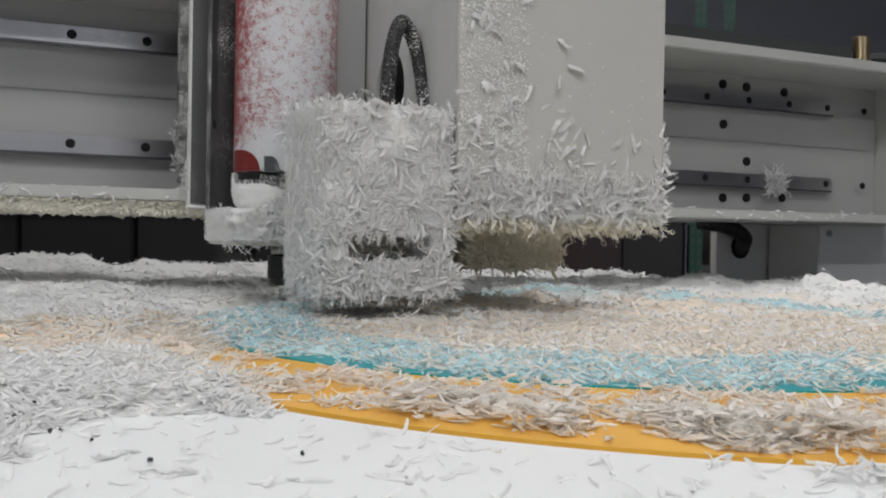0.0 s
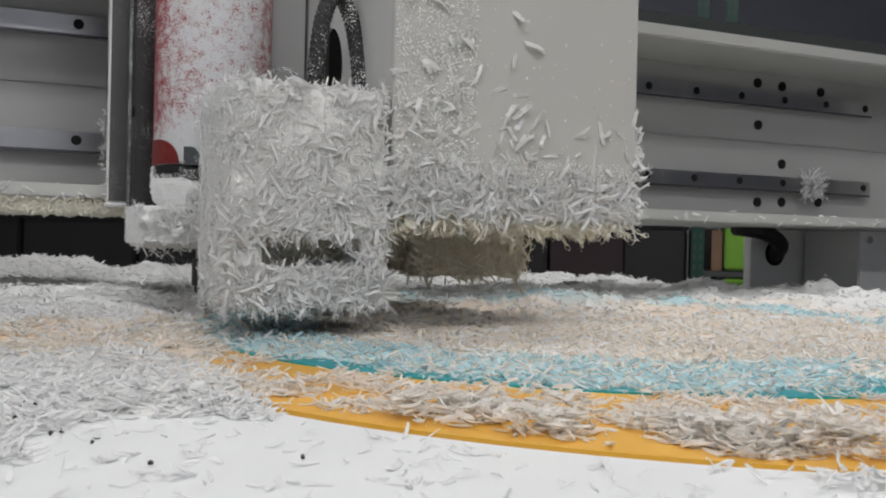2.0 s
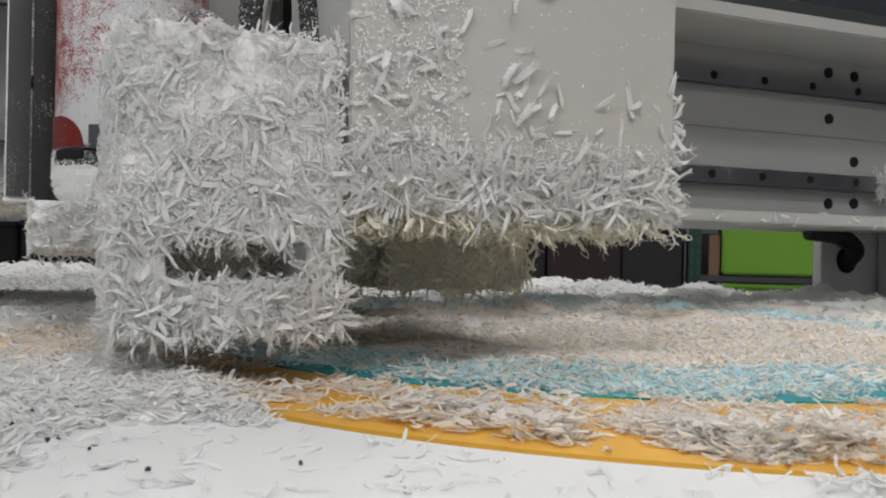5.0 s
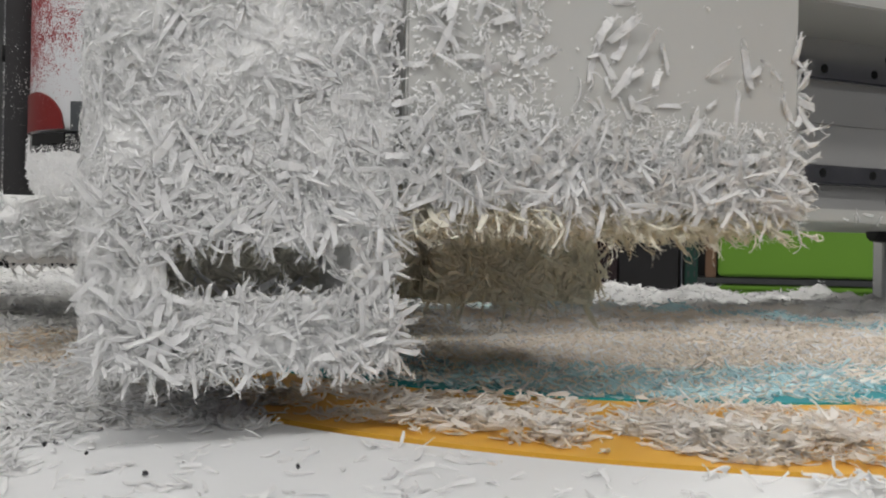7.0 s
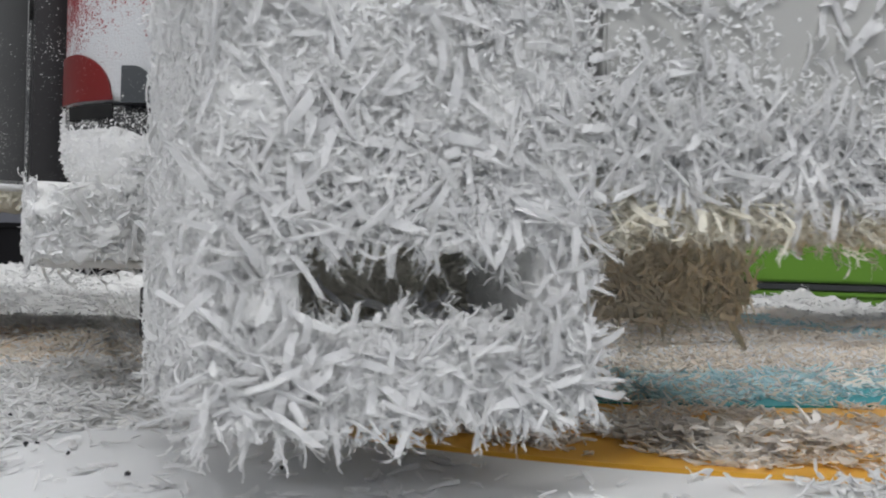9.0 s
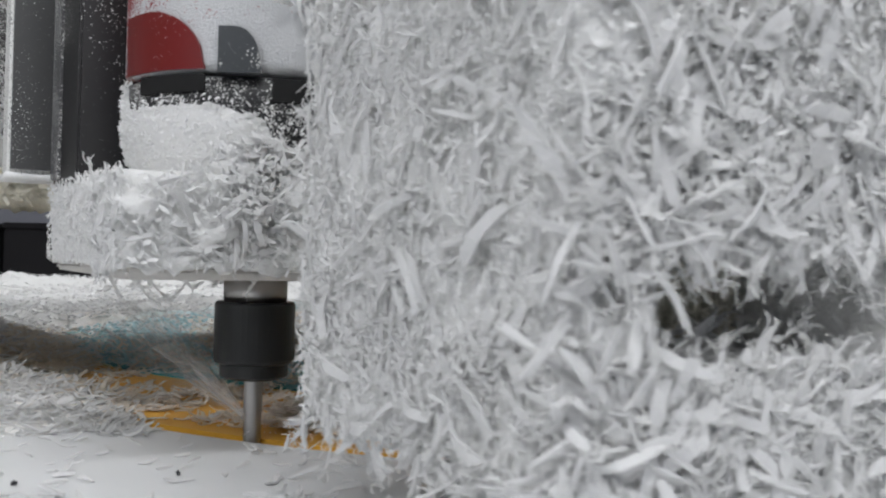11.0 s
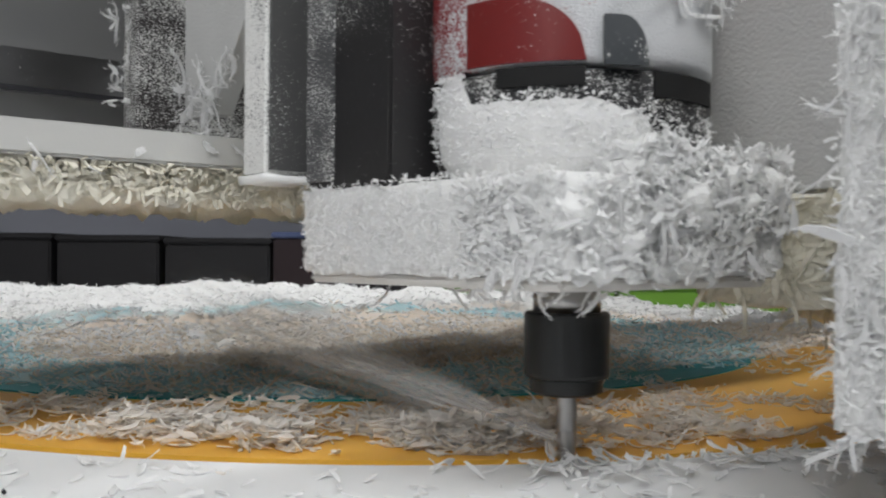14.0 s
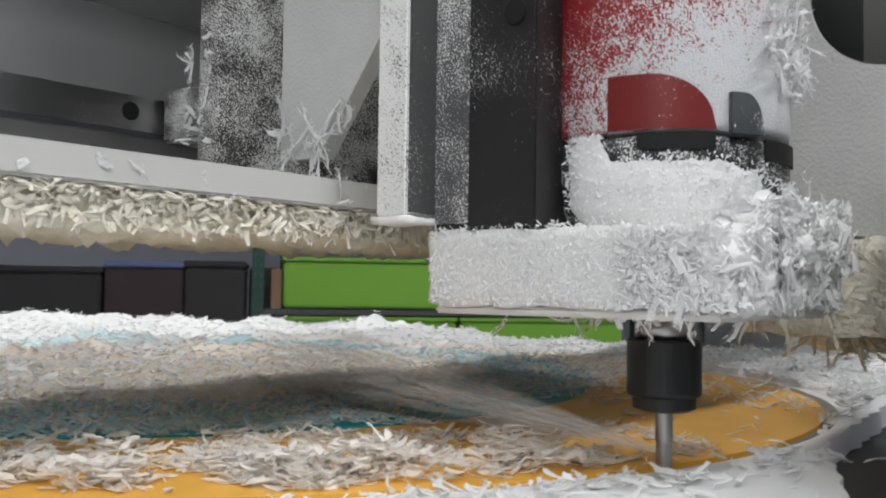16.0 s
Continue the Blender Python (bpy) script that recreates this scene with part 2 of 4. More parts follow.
def prism(outline, axis, lo, hi):
    """A flat plate: an outline in the two other axes, thick along axis."""
    bm = bmesh.new()
    put = {"x": lambda a, b, c: (c, a, b), "y": lambda a, b, c: (a, c, b), "z": lambda a, b, c: (a, b, c)}[axis]
    low = [bm.verts.new(put(a, b, lo)) for a, b in outline]
    top = [bm.verts.new(put(a, b, hi)) for a, b in outline]
    bm.faces.new(low)
    bm.faces.new(top)
    for i in range(len(low)):
        j = (i + 1) % len(low)
        bm.faces.new((low[i], low[j], top[j], top[i]))
    return bm


def ring_plate(inner, outer, lo, hi, put):
    """A plate between two closed lines of equal count, thick from lo to hi."""
    bm = bmesh.new()
    rows = [[bm.verts.new(put(a, b, h)) for a, b in line] for line, h in ((inner, lo), (outer, lo), (outer, hi), (inner, hi))]
    n = len(inner)
    for r in range(4):
        a, b = rows[r], rows[(r + 1) % 4]
        for i in range(n):
            bm.faces.new((a[i], a[(i + 1) % n], b[(i + 1) % n], b[i]))
    return bm


def disc_pin(x, y, z, r, depth, n=20):
    """A short cylinder along y, whose face looks towards -y."""
    bm = bmesh.new()
    bmesh.ops.create_cone(bm, cap_ends=True, segments=n, radius1=r, radius2=r, depth=depth,
                          matrix=Matrix.Translation((x, y, z)) @ Matrix.Rotation(math.pi / 2, 4, "X"))
    return bm


rng = np.random.default_rng(7)


def unit(a):
    return a / np.maximum(np.linalg.norm(a, axis=1, keepdims=True), 1e-9)


def shavings(name, mat, spot, along, up, length, width, curl, parent=None, label="", rings=4, category="", fray=0):
    """Many curled slivers in one mesh: each starts at spot, runs along, bends towards up; fray: fine fibres torn from each."""
    along = unit(along)
    if fray:
        k = np.repeat(np.arange(len(spot)), fray)
        where = rng.choice([0.02, 0.5, 0.95, 0.98], len(k)) * rng.uniform(0.8, 1.0, len(k))
        spot = np.concatenate([spot, spot[k] + along[k] * (length[k] * where)[:, None] + rng.normal(0, 0.0005, (len(k), 3))])
        along = np.concatenate([along, along[k] * np.sign(where - 0.3)[:, None] + rng.normal(0, 0.45, (len(k), 3))])
        up = np.concatenate([up, up[k] + rng.normal(0, 0.3, (len(k), 3))])
        length = np.concatenate([length, rng.uniform(0.12, 0.38, len(k)) * length[k]])
        width = np.concatenate([width, rng.uniform(0.05, 0.2, len(k)) * width[k]])
        curl = np.concatenate([curl, rng.uniform(-0.4, 0.4, len(k))])
    n = len(spot)
    along = unit(along)
    side = unit(np.cross(along, up))
    up = np.cross(side, along)
    s = np.linspace(0, 1, rings)
    taper = np.interp(s, [0, 0.25, 0.75, 1], [0.8, 1.0, 1.0, 0.7])
    twist = rng.uniform(-1.3, 1.3, n)
    verts = np.empty((n, rings, 4, 3))
    wave = rng.uniform(-0.07, 0.07, n)
    bluntness = [rng.uniform(0.5, 1.1, n), rng.uniform(0.55, 1.15, n)]
    for i in range(rings):
        mid = spot + along * (length * s[i])[:, None] + up * (curl * length * (s[i] - 0.5) ** 2 * 4 - curl * length)[:, None] + side * (wave * length * math.sin(3.1 * s[i]))[:, None]
        ca, sa = np.cos(twist * s[i])[:, None], np.sin(twist * s[i])[:, None]
        w = side * ca + up * sa
        h = up * ca - side * sa
        ragged = rng.uniform(0.7, 1.15, n) * (taper[i] if 0 < i < rings - 1 else bluntness[i > 0])
        hw, ht = (width * ragged / 2)[:, None], (width * (0.08 if 0 < i < rings - 1 else 0.04) + 0.00008)[:, None]
        cup = h * hw * 0.3
        torn = along * (length * rng.uniform(-0.09, 0.09, n))[:, None]
        verts[:, i, 0], verts[:, i, 1] = mid - w * hw - h * ht + cup - torn, mid + w * hw - h * ht + cup + torn
        verts[:, i, 2], verts[:, i, 3] = mid + w * hw + h * ht + cup + torn, mid - w * hw + h * ht + cup - torn
    quads = []
    for i in range(rings - 1):
        for k in range(4):
            quads.append((i * 4 + k, i * 4 + (k + 1) % 4, (i + 1) * 4 + (k + 1) % 4, (i + 1) * 4 + k))
    quads += [(3, 2, 1, 0), tuple((rings - 1) * 4 + k for k in range(4))]
    faces = (np.array(quads)[None] + (np.arange(n) * rings * 4)[:, None, None]).reshape(-1, 4)
    me = bpy.data.meshes.new(name)
    me.vertices.add(n * rings * 4)
    me.vertices.foreach_set("co", verts.ravel())
    me.loops.add(faces.size)
    me.loops.foreach_set("vertex_index", faces.ravel().astype(np.int32))
    me.polygons.add(len(faces))
    me.polygons.foreach_set("loop_start", np.arange(0, faces.size, 4, dtype=np.int32))
    me.update(calc_edges=True)
    me.shade_flat()
    me.materials.append(mat)
    ob = new(name, me)
    ob.parent = parent
    return tagged(ob, label, category, kind="stuff")


def caked(name, mat, origin, eu, ev, normal, count, length, width, parent, label="", bias=1.0, stand=0.35, droop=0.0, curl=0.25, wild=1.0):
    """Slivers stuck over a flat face. bias > 1 crowds them towards the start of ev; stand: how far they stick out."""
    o, eu, ev, nn = [np.array(q, float) for q in (origin, eu, ev, normal)]
    a, b = rng.random(count), rng.random(count) ** bias
    spot = o + a[:, None] * eu + b[:, None] * ev + nn * rng.uniform(-0.0012, 0.0012, count)[:, None]
    u, v = eu / np.linalg.norm(eu), ev / np.linalg.norm(ev)
    ang = rng.uniform(0, 2 * np.pi, count)
    along = u * np.cos(ang)[:, None] + v * (np.sin(ang) * wild)[:, None] + nn * (rng.uniform(0, 1, count) ** 2 * 2 * stand)[:, None]
    along[:, 2] -= droop * rng.random(count)
    ln = rng.uniform(length[0], length[1], count) * rng.choice([0.7, 1.0, 1.25], count)
    return shavings(name, mat, spot, along, np.tile(nn, (count, 1)) + rng.normal(0, 0.25, (count, 3)), ln,
                    width[0] + (width[1] - width[0]) * rng.random(count) ** 1.6, rng.uniform(-0.55 * curl, 0.55 * curl, count), parent, label, 6 if length[1] > 0.008 else 3, "", 9 if length[1] > 0.008 else 0)


# ---- room ----
FLOOR_Z = -0.88
# unseen sides are assumed; east wall set far off so the rails reflect dark
X0, X1, Y0, Y1 = -5.2, 7.5, -4.6, 5.2
tagged(part("floor", box(X0, X1, Y0, Y1, FLOOR_Z - 0.1, FLOOR_Z, 0), FLOOR), "grey concrete workshop floor", "floor", kind="structure")
tagged(part("ceiling", box(X0, X1, Y0, Y1, CEILING, CEILING + 0.1, 0), CEIL), "white painted workshop ceiling", "ceiling", kind="structure")
for nm, b in (("wall_north", (X0, X1, Y1, Y1 + 0.12)), ("wall_south", (X0, X1, Y0 - 0.12, Y0)), ("wall_west", (X0 - 0.12, X0, Y0, Y1)), ("wall_east", (X1, X1 + 0.12, Y0, Y1))):
    tagged(part(nm, box(*b, FLOOR_Z, CEILING, 0), WALL), "blue-grey painted workshop wall", "wall", kind="structure")
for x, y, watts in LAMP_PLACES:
    lamp = thing("assumed_ceiling_light", "long white ceiling light with a glowing diffuser, unseen and assumed", "lamp", "ceiling lights")
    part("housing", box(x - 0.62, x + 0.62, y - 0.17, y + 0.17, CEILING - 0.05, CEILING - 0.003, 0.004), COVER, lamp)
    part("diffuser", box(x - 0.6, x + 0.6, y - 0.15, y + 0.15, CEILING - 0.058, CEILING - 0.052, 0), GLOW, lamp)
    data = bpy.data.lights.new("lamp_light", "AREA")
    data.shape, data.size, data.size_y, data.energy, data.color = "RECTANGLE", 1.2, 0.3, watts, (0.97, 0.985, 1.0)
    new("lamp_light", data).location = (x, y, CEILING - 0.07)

# ---- sheet on the machine bed ----
CX, CY = 0.407, 0.504


def rim(a):
    """The routed panel's radius, cut round."""
    return 0.3545


def front_edge(x):
    return float(np.interp(x, [-2, 0.41, 0.53, 0.85, 3], [-0.83, 0.135, 0.15, 0.19, 0.46]))


def reach(a):
    """How far the sheet goes from the panel's middle in the direction a."""
    d = 0.36
    while d < 2.1:
        x, y = CX + d * math.cos(radians(a)), CY + d * math.sin(radians(a))
        if y < front_edge(x) or y > 1.5 or x > 0.93 or x < -0.7:
            break
        d += 0.004
    return d


ANGLES = [i * 1.5 for i in range(240)]
flat = lambda a, b, h: (a, b, h)
polar = lambda a, r, x=CX, y=CY: (x + r * math.cos(radians(a)), y + r * math.sin(radians(a)))
sheet = tagged(part("sheet", ring_plate([polar(a, rim(a) + 0.0068) for a in ANGLES], [polar(a, reach(a)) for a in ANGLES], -0.012, 0.0, flat), WHITE_SHEET),
               "white plastic sheet strewn with shavings on the machine bed", "plastic sheet")
panel = thing("routed_panel", "orange round plastic panel with a teal ring, half buried in shavings", "plastic panel")
part("orange_disc", prism([polar(a, rim(a)) for a in ANGLES], "z", -0.0022, 0.0), ORANGE, panel, "orange plastic face layer")
part("core", prism([polar(a, rim(a) + 0.0002) for a in ANGLES], "z", -0.012, -0.0022), CORE, panel, "pale plastic core layer")
part("teal_ring", ring_plate([polar(a, 0.225, 0.40, 0.585) for a in ANGLES], [polar(a, 0.296, 0.40, 0.585) for a in ANGLES], -0.001, 0.0008, flat), TEAL, panel, "teal plastic ring layer")
bed = thing("machine_bed", "dark steel router table bed", "machine bed")
part("bed_top", box(-0.75, 0.95, -0.5, 1.56, -0.06, -0.0125, 0.002), BED, bed)
for x in (-0.85, 1.1):
    part("side_rail", box(x - 0.15 if x > 0 else x - 0.1, x + 0.15 if x > 0 else x + 0.1, -0.9, 1.75, -0.30, -0.0605, 0.003), BED, bed)
    for y in (-0.75, 1.6):
        part("leg", box(x - 0.06, x + 0.06, y - 0.06, y + 0.06, FLOOR_Z, -0.30, 0.003), BED, bed)

# ---- loose shavings on the sheet ----
BANK_AZ = [0, 14, 22, 28, 30, 33, 38, 44, 46, 48, 50, 53, 58, 62, 75]
BANK_TOP = [0.014, 0.016, 0.008, 0.005, 0.001, 0.004, 0.001, 0.005, 0.014, 0.012, 0.004, 0.002, 0.004, 0.004, 0.004]


def field(x, y):
    """Height of the bed of shavings over the sheet, negative where the sheet is bare."""
    d, az = math.hypot(x, y), math.degrees(math.atan2(x, y))
    p = Vector((x, y, 0))
    n1, n2, n3 = noise.noise(p * 9), noise.noise(p * 26 + Vector((3, 1, 0))), noise.noise(p * 75)
    rc = math.hypot(x - CX, y - CY)
    edge = rim(math.degrees(math.atan2(y - CY, x - CX)))
    inside = edge - rc
    h = 0.0045 + 0.004 * n1 + 0.0035 * n2 + 0.0018 * n3
    if inside < 0:  # white rim of the sheet, nearly bare towards the camera
        bare = max(0.0, min(1.0, (0.5 - d) / 0.18))
        left = max(0.0, min(1.0, (0.1 - x) / 0.1)) * 0.45
        h -= 0.012 * bare * (1 - left)
    else:  # the orange rim shows in patches
        past_ring = math.hypot(x - 0.40, y - 0.585) - 0.296
        t = max(0.0, min(1.0, past_ring / 0.016 + 0.7)) * max(0.0, min(1.0, (0.62 - d) / 0.12))
        part_cover = max(0.0, min(1.0, (x - 0.17) / 0.03)) * max(0.0, min(1.0, (0.31 - x) / 0.04))
        h -= t * (0.0088 - 0.0022 * part_cover)
        ring_edge = (past_ring + 0.012) / 0.012
        h -= (0.0042 + 0.007 * n2) * math.exp(-ring_edge * ring_edge) * max(0.0, min(1.0, (0.60 - d) / 0.1))
        far_right = max(0.0, min(1.0, (x - 0.30) / 0.08)) * max(0.0, min(1.0, (0.36 - y) / 0.06))
        h -= 0.011 * far_right
    h += 0.0075 * max(0.0, min(1.0, (0.105 - x + 0.02 * n1) / 0.035)) * max(0.0, min(1.0, (y - 0.30 + 0.03 * n2) / 0.07))
    if abs(inside + 0.0035) < 0.010 and x > 0.09:
        h -= 0.006
    # banks along the far edges of the sheet
    e = (min(0.93 - x, 1.5 - y) - 0.06 - 0.03 * n1) / 0.06
    top = float(np.interp(az, BANK_AZ, BANK_TOP))
    h += top * (0.8 + (0.35 * n2 + 0.15 * n3) * (1 + (az > 26))) * math.exp(-e * e)
    if y > 0.6:
        lump = noise.noise(p * 17 + Vector((7, 2, 0))) + 0.6 * n2 + 0.5 * n3
        h += min(1.0, (y - 0.6) / 0.15) * (0.005 * (0.6 + n1) + 0.0085 * lump * max(0.25, min(1.0, (az - 14) / 12)))
    return h


ND, NA = 300, 420
dist = np.geomspace(0.13, 1.9, ND)
azim = np.linspace(-22, 88, NA)
bm = bmesh.new()
grid = {}
HEIGHT = np.full((ND, NA), -1.0)
for i in range(ND):
    for j in range(NA):
        x, y = dist[i] * math.sin(radians(azim[j])), dist[i] * math.cos(radians(azim[j]))
        if front_edge(x) + 0.006 < y < 1.497 and -0.69 < x < 0.928:
            HEIGHT[i, j] = field(x, y)
            grid[i, j] = bm.verts.new((x, y, HEIGHT[i, j]))
for i in range(ND - 1):
    for j in range(NA - 1):
        q = [grid.get(k) for k in ((i, j), (i + 1, j), (i + 1, j + 1), (i, j + 1))]
        if all(q) and max(c.co.z for c in q) > -0.0015:
            bm.faces.new(q)


def bed_material():
    """Packed shavings: peach over the orange layer, pale blue over the teal ring, white elsewhere."""
    m = material("packed_mixed_shavings", (0.88, 0.88, 0.87), 0.8, vary=0.06, scale=90, bump=1.0, bump_scale=420)
    nt = m.node_tree
    b = nt.nodes["Principled BSDF"]
    base = b.inputs["Base Color"].links[0].from_socket
    geo = nt.nodes.new("ShaderNodeNewGeometry")

    def far(cx, cy, lo, hi):
        v = nt.nodes.new("ShaderNodeVectorMath")
        v.operation = "DISTANCE"
        v.inputs[1].default_value = (cx, cy, 0)
        nt.links.new(geo.outputs["Position"], v.inputs[0])
        r = nt.nodes.new("ShaderNodeMapRange")
        r.inputs["From Min"].default_value, r.inputs["From Max"].default_value = lo, hi
        nt.links.new(v.outputs["Value"], r.inputs["Value"])
        return r.outputs["Result"]

    def times(a, b_):
        q = nt.nodes.new("ShaderNodeMath")
        q.operation, q.use_clamp = "MULTIPLY", True
        for s, val in zip(q.inputs, (a, b_)):
            if isinstance(val, float):
                s.default_value = val
            else:
                nt.links.new(val, s)
        return q.outputs[0]

    def patch(scale, lo, hi):
        n = nt.nodes.new("ShaderNodeTexNoise")
        n.inputs["Scale"].default_value, n.inputs["Detail"].default_value = scale, 5
        nt.links.new(geo.outputs["Position"], n.inputs["Vector"])
        r = nt.nodes.new("ShaderNodeMapRange")
        r.inputs["From Min"].default_value, r.inputs["From Max"].default_value = lo, hi
        nt.links.new(n.outputs["Fac"], r.inputs["Value"])
        return r.outputs["Result"]

    for fac, colour in ((times(far(0.012, 0.52, 0.09, 0.04), patch(30, 0.4, 0.6)), (0.95, 0.63, 0.32)), (times(far(CX, CY, 0.42, 0.33), patch(14, 0.35, 0.6)), (0.96, 0.84, 0.72)),
                        (times(times(far(0.40, 0.585, 0.31, 0.285), far(0.40, 0.585, 0.20, 0.23)), patch(16, 0.33, 0.55)), (0.58, 0.81, 0.85))):
        mx = nt.nodes.new("ShaderNodeMix")
        mx.data_type = "RGBA"
        mx.inputs["B"].default_value = rgb(colour)
        nt.links.new(fac, mx.inputs["Factor"])
        nt.links.new(base, mx.inputs["A"])
        base = mx.outputs["Result"]
    nt.links.new(base, b.inputs["Base Color"])
    return m


drift = part("shavings_drift", bm, bed_material(), smooth=True)
tagged(drift, "drift of packed white, peach and pale blue plastic shavings on the sheet", "shavings", kind="stuff")


def strew(count, near, far_, length, width, seed, thin):
    """Random slivers over the drift; returns place, colour kind."""
    r = np.random.default_rng(seed)
    d = near * (far_ / near) ** r.random(count)
    az = r.uniform(-20, 86, count)
    keep = []
    for k in range(count):
        x, y = d[k] * math.sin(radians(az[k])), d[k] * math.cos(radians(az[k]))
        if not (front_edge(x) + 0.01 < y < 1.49 and -0.66 < x < 0.92):
            continue
        h = field(x, y)
        rc = math.hypot(x - CX, y - CY)
        slot = abs(rc - rim(math.degrees(math.atan2(y - CY, x - CX))) - 0.0035)
        if h < -0.0008:
            heaped = rc < 0.345 and x < 0.40 and noise.noise(Vector((x * 34, y * 34, 5))) > 0.06
            if r.random() > (0.55 if heaped else thin * (2.0 if rc > 0.37 else 1.0)) or slot < 0.008:
                continue
        inside = rc < 0.35
        ring = 0.22 < math.hypot(x - 0.40, y - 0.585) < 0.296
        u = r.random()
        inside = inside or math.hypot(x - 0.012, y - 0.52) < 0.06
        kind = 2 if ring and u < 0.5 and y < 0.75 else 1 if inside and u < 0.74 - 0.7 * max(0.0, y - 0.55) / 0.25 else 0
        keep.append((x, y, max(h, 0.0005), kind))
    return np.array(keep)


for near, far_, count, ln, wd, seed, thin, rings in ((0.15, 0.62, 85000, (0.003, 0.009), (0.0006, 0.0017), 11, 0.009, 4), (0.55, 1.7, 60000, (0.004, 0.010), (0.001, 0.0024), 12, 0.15, 3)):
    k = strew(count, near, far_, ln, wd, seed, thin)
    for kind, nm, mat, lab in ((0, "white_shavings", SHAVING, "loose curled white plastic shavings on the sheet"), (1, "peach_shavings", PEACH, "loose peach-tinted plastic shavings over the orange panel"),
                               (2, "pale_blue_shavings", AQUA, "loose pale blue plastic shavings over the teal ring")):
        q = k[k[:, 3] == kind]
        n = len(q)
        ang = rng.uniform(0, 2 * np.pi, n)
        along = np.stack([np.cos(ang), np.sin(ang), np.abs(rng.normal(0, 0.28, n))], 1)
        shavings(nm, mat, q[:, :3], along, np.tile([0, 0, 1.0], (n, 1)) + rng.normal(0, 0.3, (n, 3)), rng.uniform(*ln, n), rng.uniform(*wd, n), rng.uniform(-0.08, 0.14, n), None, lab, rings, "shavings")

# heaps of larger peach flakes over the orange rim, and white ones thrown up beside the groove
heap_rng = np.random.default_rng(44)


def heaps(name, mat, label, count, low, high, ridge, spread, length, width, pile, cut):
    """Torn flakes heaped along the panel's rim between two angles, ridge metres inside it."""
    spots = []
    while len(spots) < count:
        a, inner = heap_rng.uniform(low, high), ridge + heap_rng.normal(0, spread)
        x, y = polar(a, rim(a) - inner)
        dense = noise.noise(Vector((x * 30, y * 30, 5)))
        if dense > cut and not -0.011 < inner < 0.004:
            spots.append((x, y, max(field(x, y), 0.0003) + 0.0012 + heap_rng.uniform(0, pile) * min(1.0, dense - cut + 0.3)))
    spots = np.array(spots)
    n = len(spots)
    ang = heap_rng.uniform(0, 2 * np.pi, n)
    along = np.stack([np.cos(ang), np.sin(ang), np.abs(heap_rng.normal(0, 0.2, n))], 1)
    return shavings(name, mat, spots, along, np.tile([0, 0, 1.0], (n, 1)) + heap_rng.normal(0, 0.4, (n, 3)), heap_rng.uniform(*length, n), heap_rng.uniform(*width, n), heap_rng.uniform(-0.05, 0.14, n), None, label, 6, "shavings", 3)


heaps("peach_shavings", PALE_PEACH, "heaps of torn peach-white flakes on the orange panel", 780, 212, 252, 0.030, 0.013, (0.004, 0.011), (0.0009, 0.0024), 0.012, -0.12)
heaps("peach_shavings", PALE_PEACH, "scattered torn peach flakes on the orange panel", 300, 200, 250, 0.050, 0.026, (0.004, 0.010), (0.0009, 0.0022), 0.005, 0.0)
heaps("white_shavings", SHAVING, "torn white flakes thrown up beside the cut groove", 170, 236, 266, -0.024, 0.008, (0.004, 0.010), (0.001, 0.0026), 0.004, -0.2)

# ---- gantry: beam, rails and end frame; it slides along y ----
gantry = thing("gantry", "grey-white router gantry beam with steel linear rails, powdered with shavings", "machine gantry")
BY = 1.108
part("beam_back", box(-0.9, 1.27, BY + 0.012, BY + 0.03, 0.1, 0.34, 0.001), BEAM_PAINT, gantry)
part("panel_joint", box(-0.9, 1.25, BY + 0.0095, BY + 0.0115, 0.2197, 0.2203, 0), BEAM_PAINT, gantry, "raised joint line in the beam face")
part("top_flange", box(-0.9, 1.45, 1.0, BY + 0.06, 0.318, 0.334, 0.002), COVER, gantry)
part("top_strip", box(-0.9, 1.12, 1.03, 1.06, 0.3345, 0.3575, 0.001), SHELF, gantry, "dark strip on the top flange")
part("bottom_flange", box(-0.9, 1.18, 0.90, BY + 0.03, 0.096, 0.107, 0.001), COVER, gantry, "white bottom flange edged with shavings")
part("end_plate", box(1.27, 1.29, 0.96, BY + 0.1, 0.1, 0.33, 0.002), COVER, gantry)
for z in (0.2785, 0.160):
    rail = part("rail", prism([(BY, z - 0.011), (BY, z + 0.011), (BY + 0.004, z + 0.0115), (BY + 0.0115, z + 0.009), (BY + 0.0115, z - 0.009), (BY + 0.004, z - 0.0115)], "x", -0.9, 1.165), STEEL, gantry, "polished steel linear rail")
    # thin strip with the shade of the rail's lower edge put into its colour
    part("rail_edge_shade", box(-0.9, 1.164, BY - 0.0016, BY - 0.0002, z - 0.0112, z - 0.0085, 0), SHADED_RAIL, rail)
    for i in range(-8, 16):
        part("rail_bolt", disc_pin(0.0517 + 0.0786 * i, BY, z + 0.002, 0.0052, 0.0016, 14), VOID, rail)
for x, z in ((0.9572, 0.2436), (1.0027, 0.1904), (0.9545, 0.303), (1.0, 0.302), (1.074, 0.300), (0.959, 0.134), (1.004, 0.1356), (1.0741, 0.138)):
    part("beam_hole", disc_pin(x, BY + 0.0115, z, 0.0068, 0.003, 18), VOID, gantry)
part("brass_post", lathe([(0.013, 0.334), (0.013, 0.372), (0.012, 0.374)], 1.135, 1.03, 24), BRASS, gantry, "short brass post")
part("end_panel", box(0.955, 1.13, 1.125, 1.14, -0.06, 0.096, 0.001), WHITE_PAINT, gantry, "grey-white side panel with a cable hole")
part("cable_hole", disc_pin(0.999, 1.1245, 0.061, 0.0175, 0.002, 24), VOID, gantry)
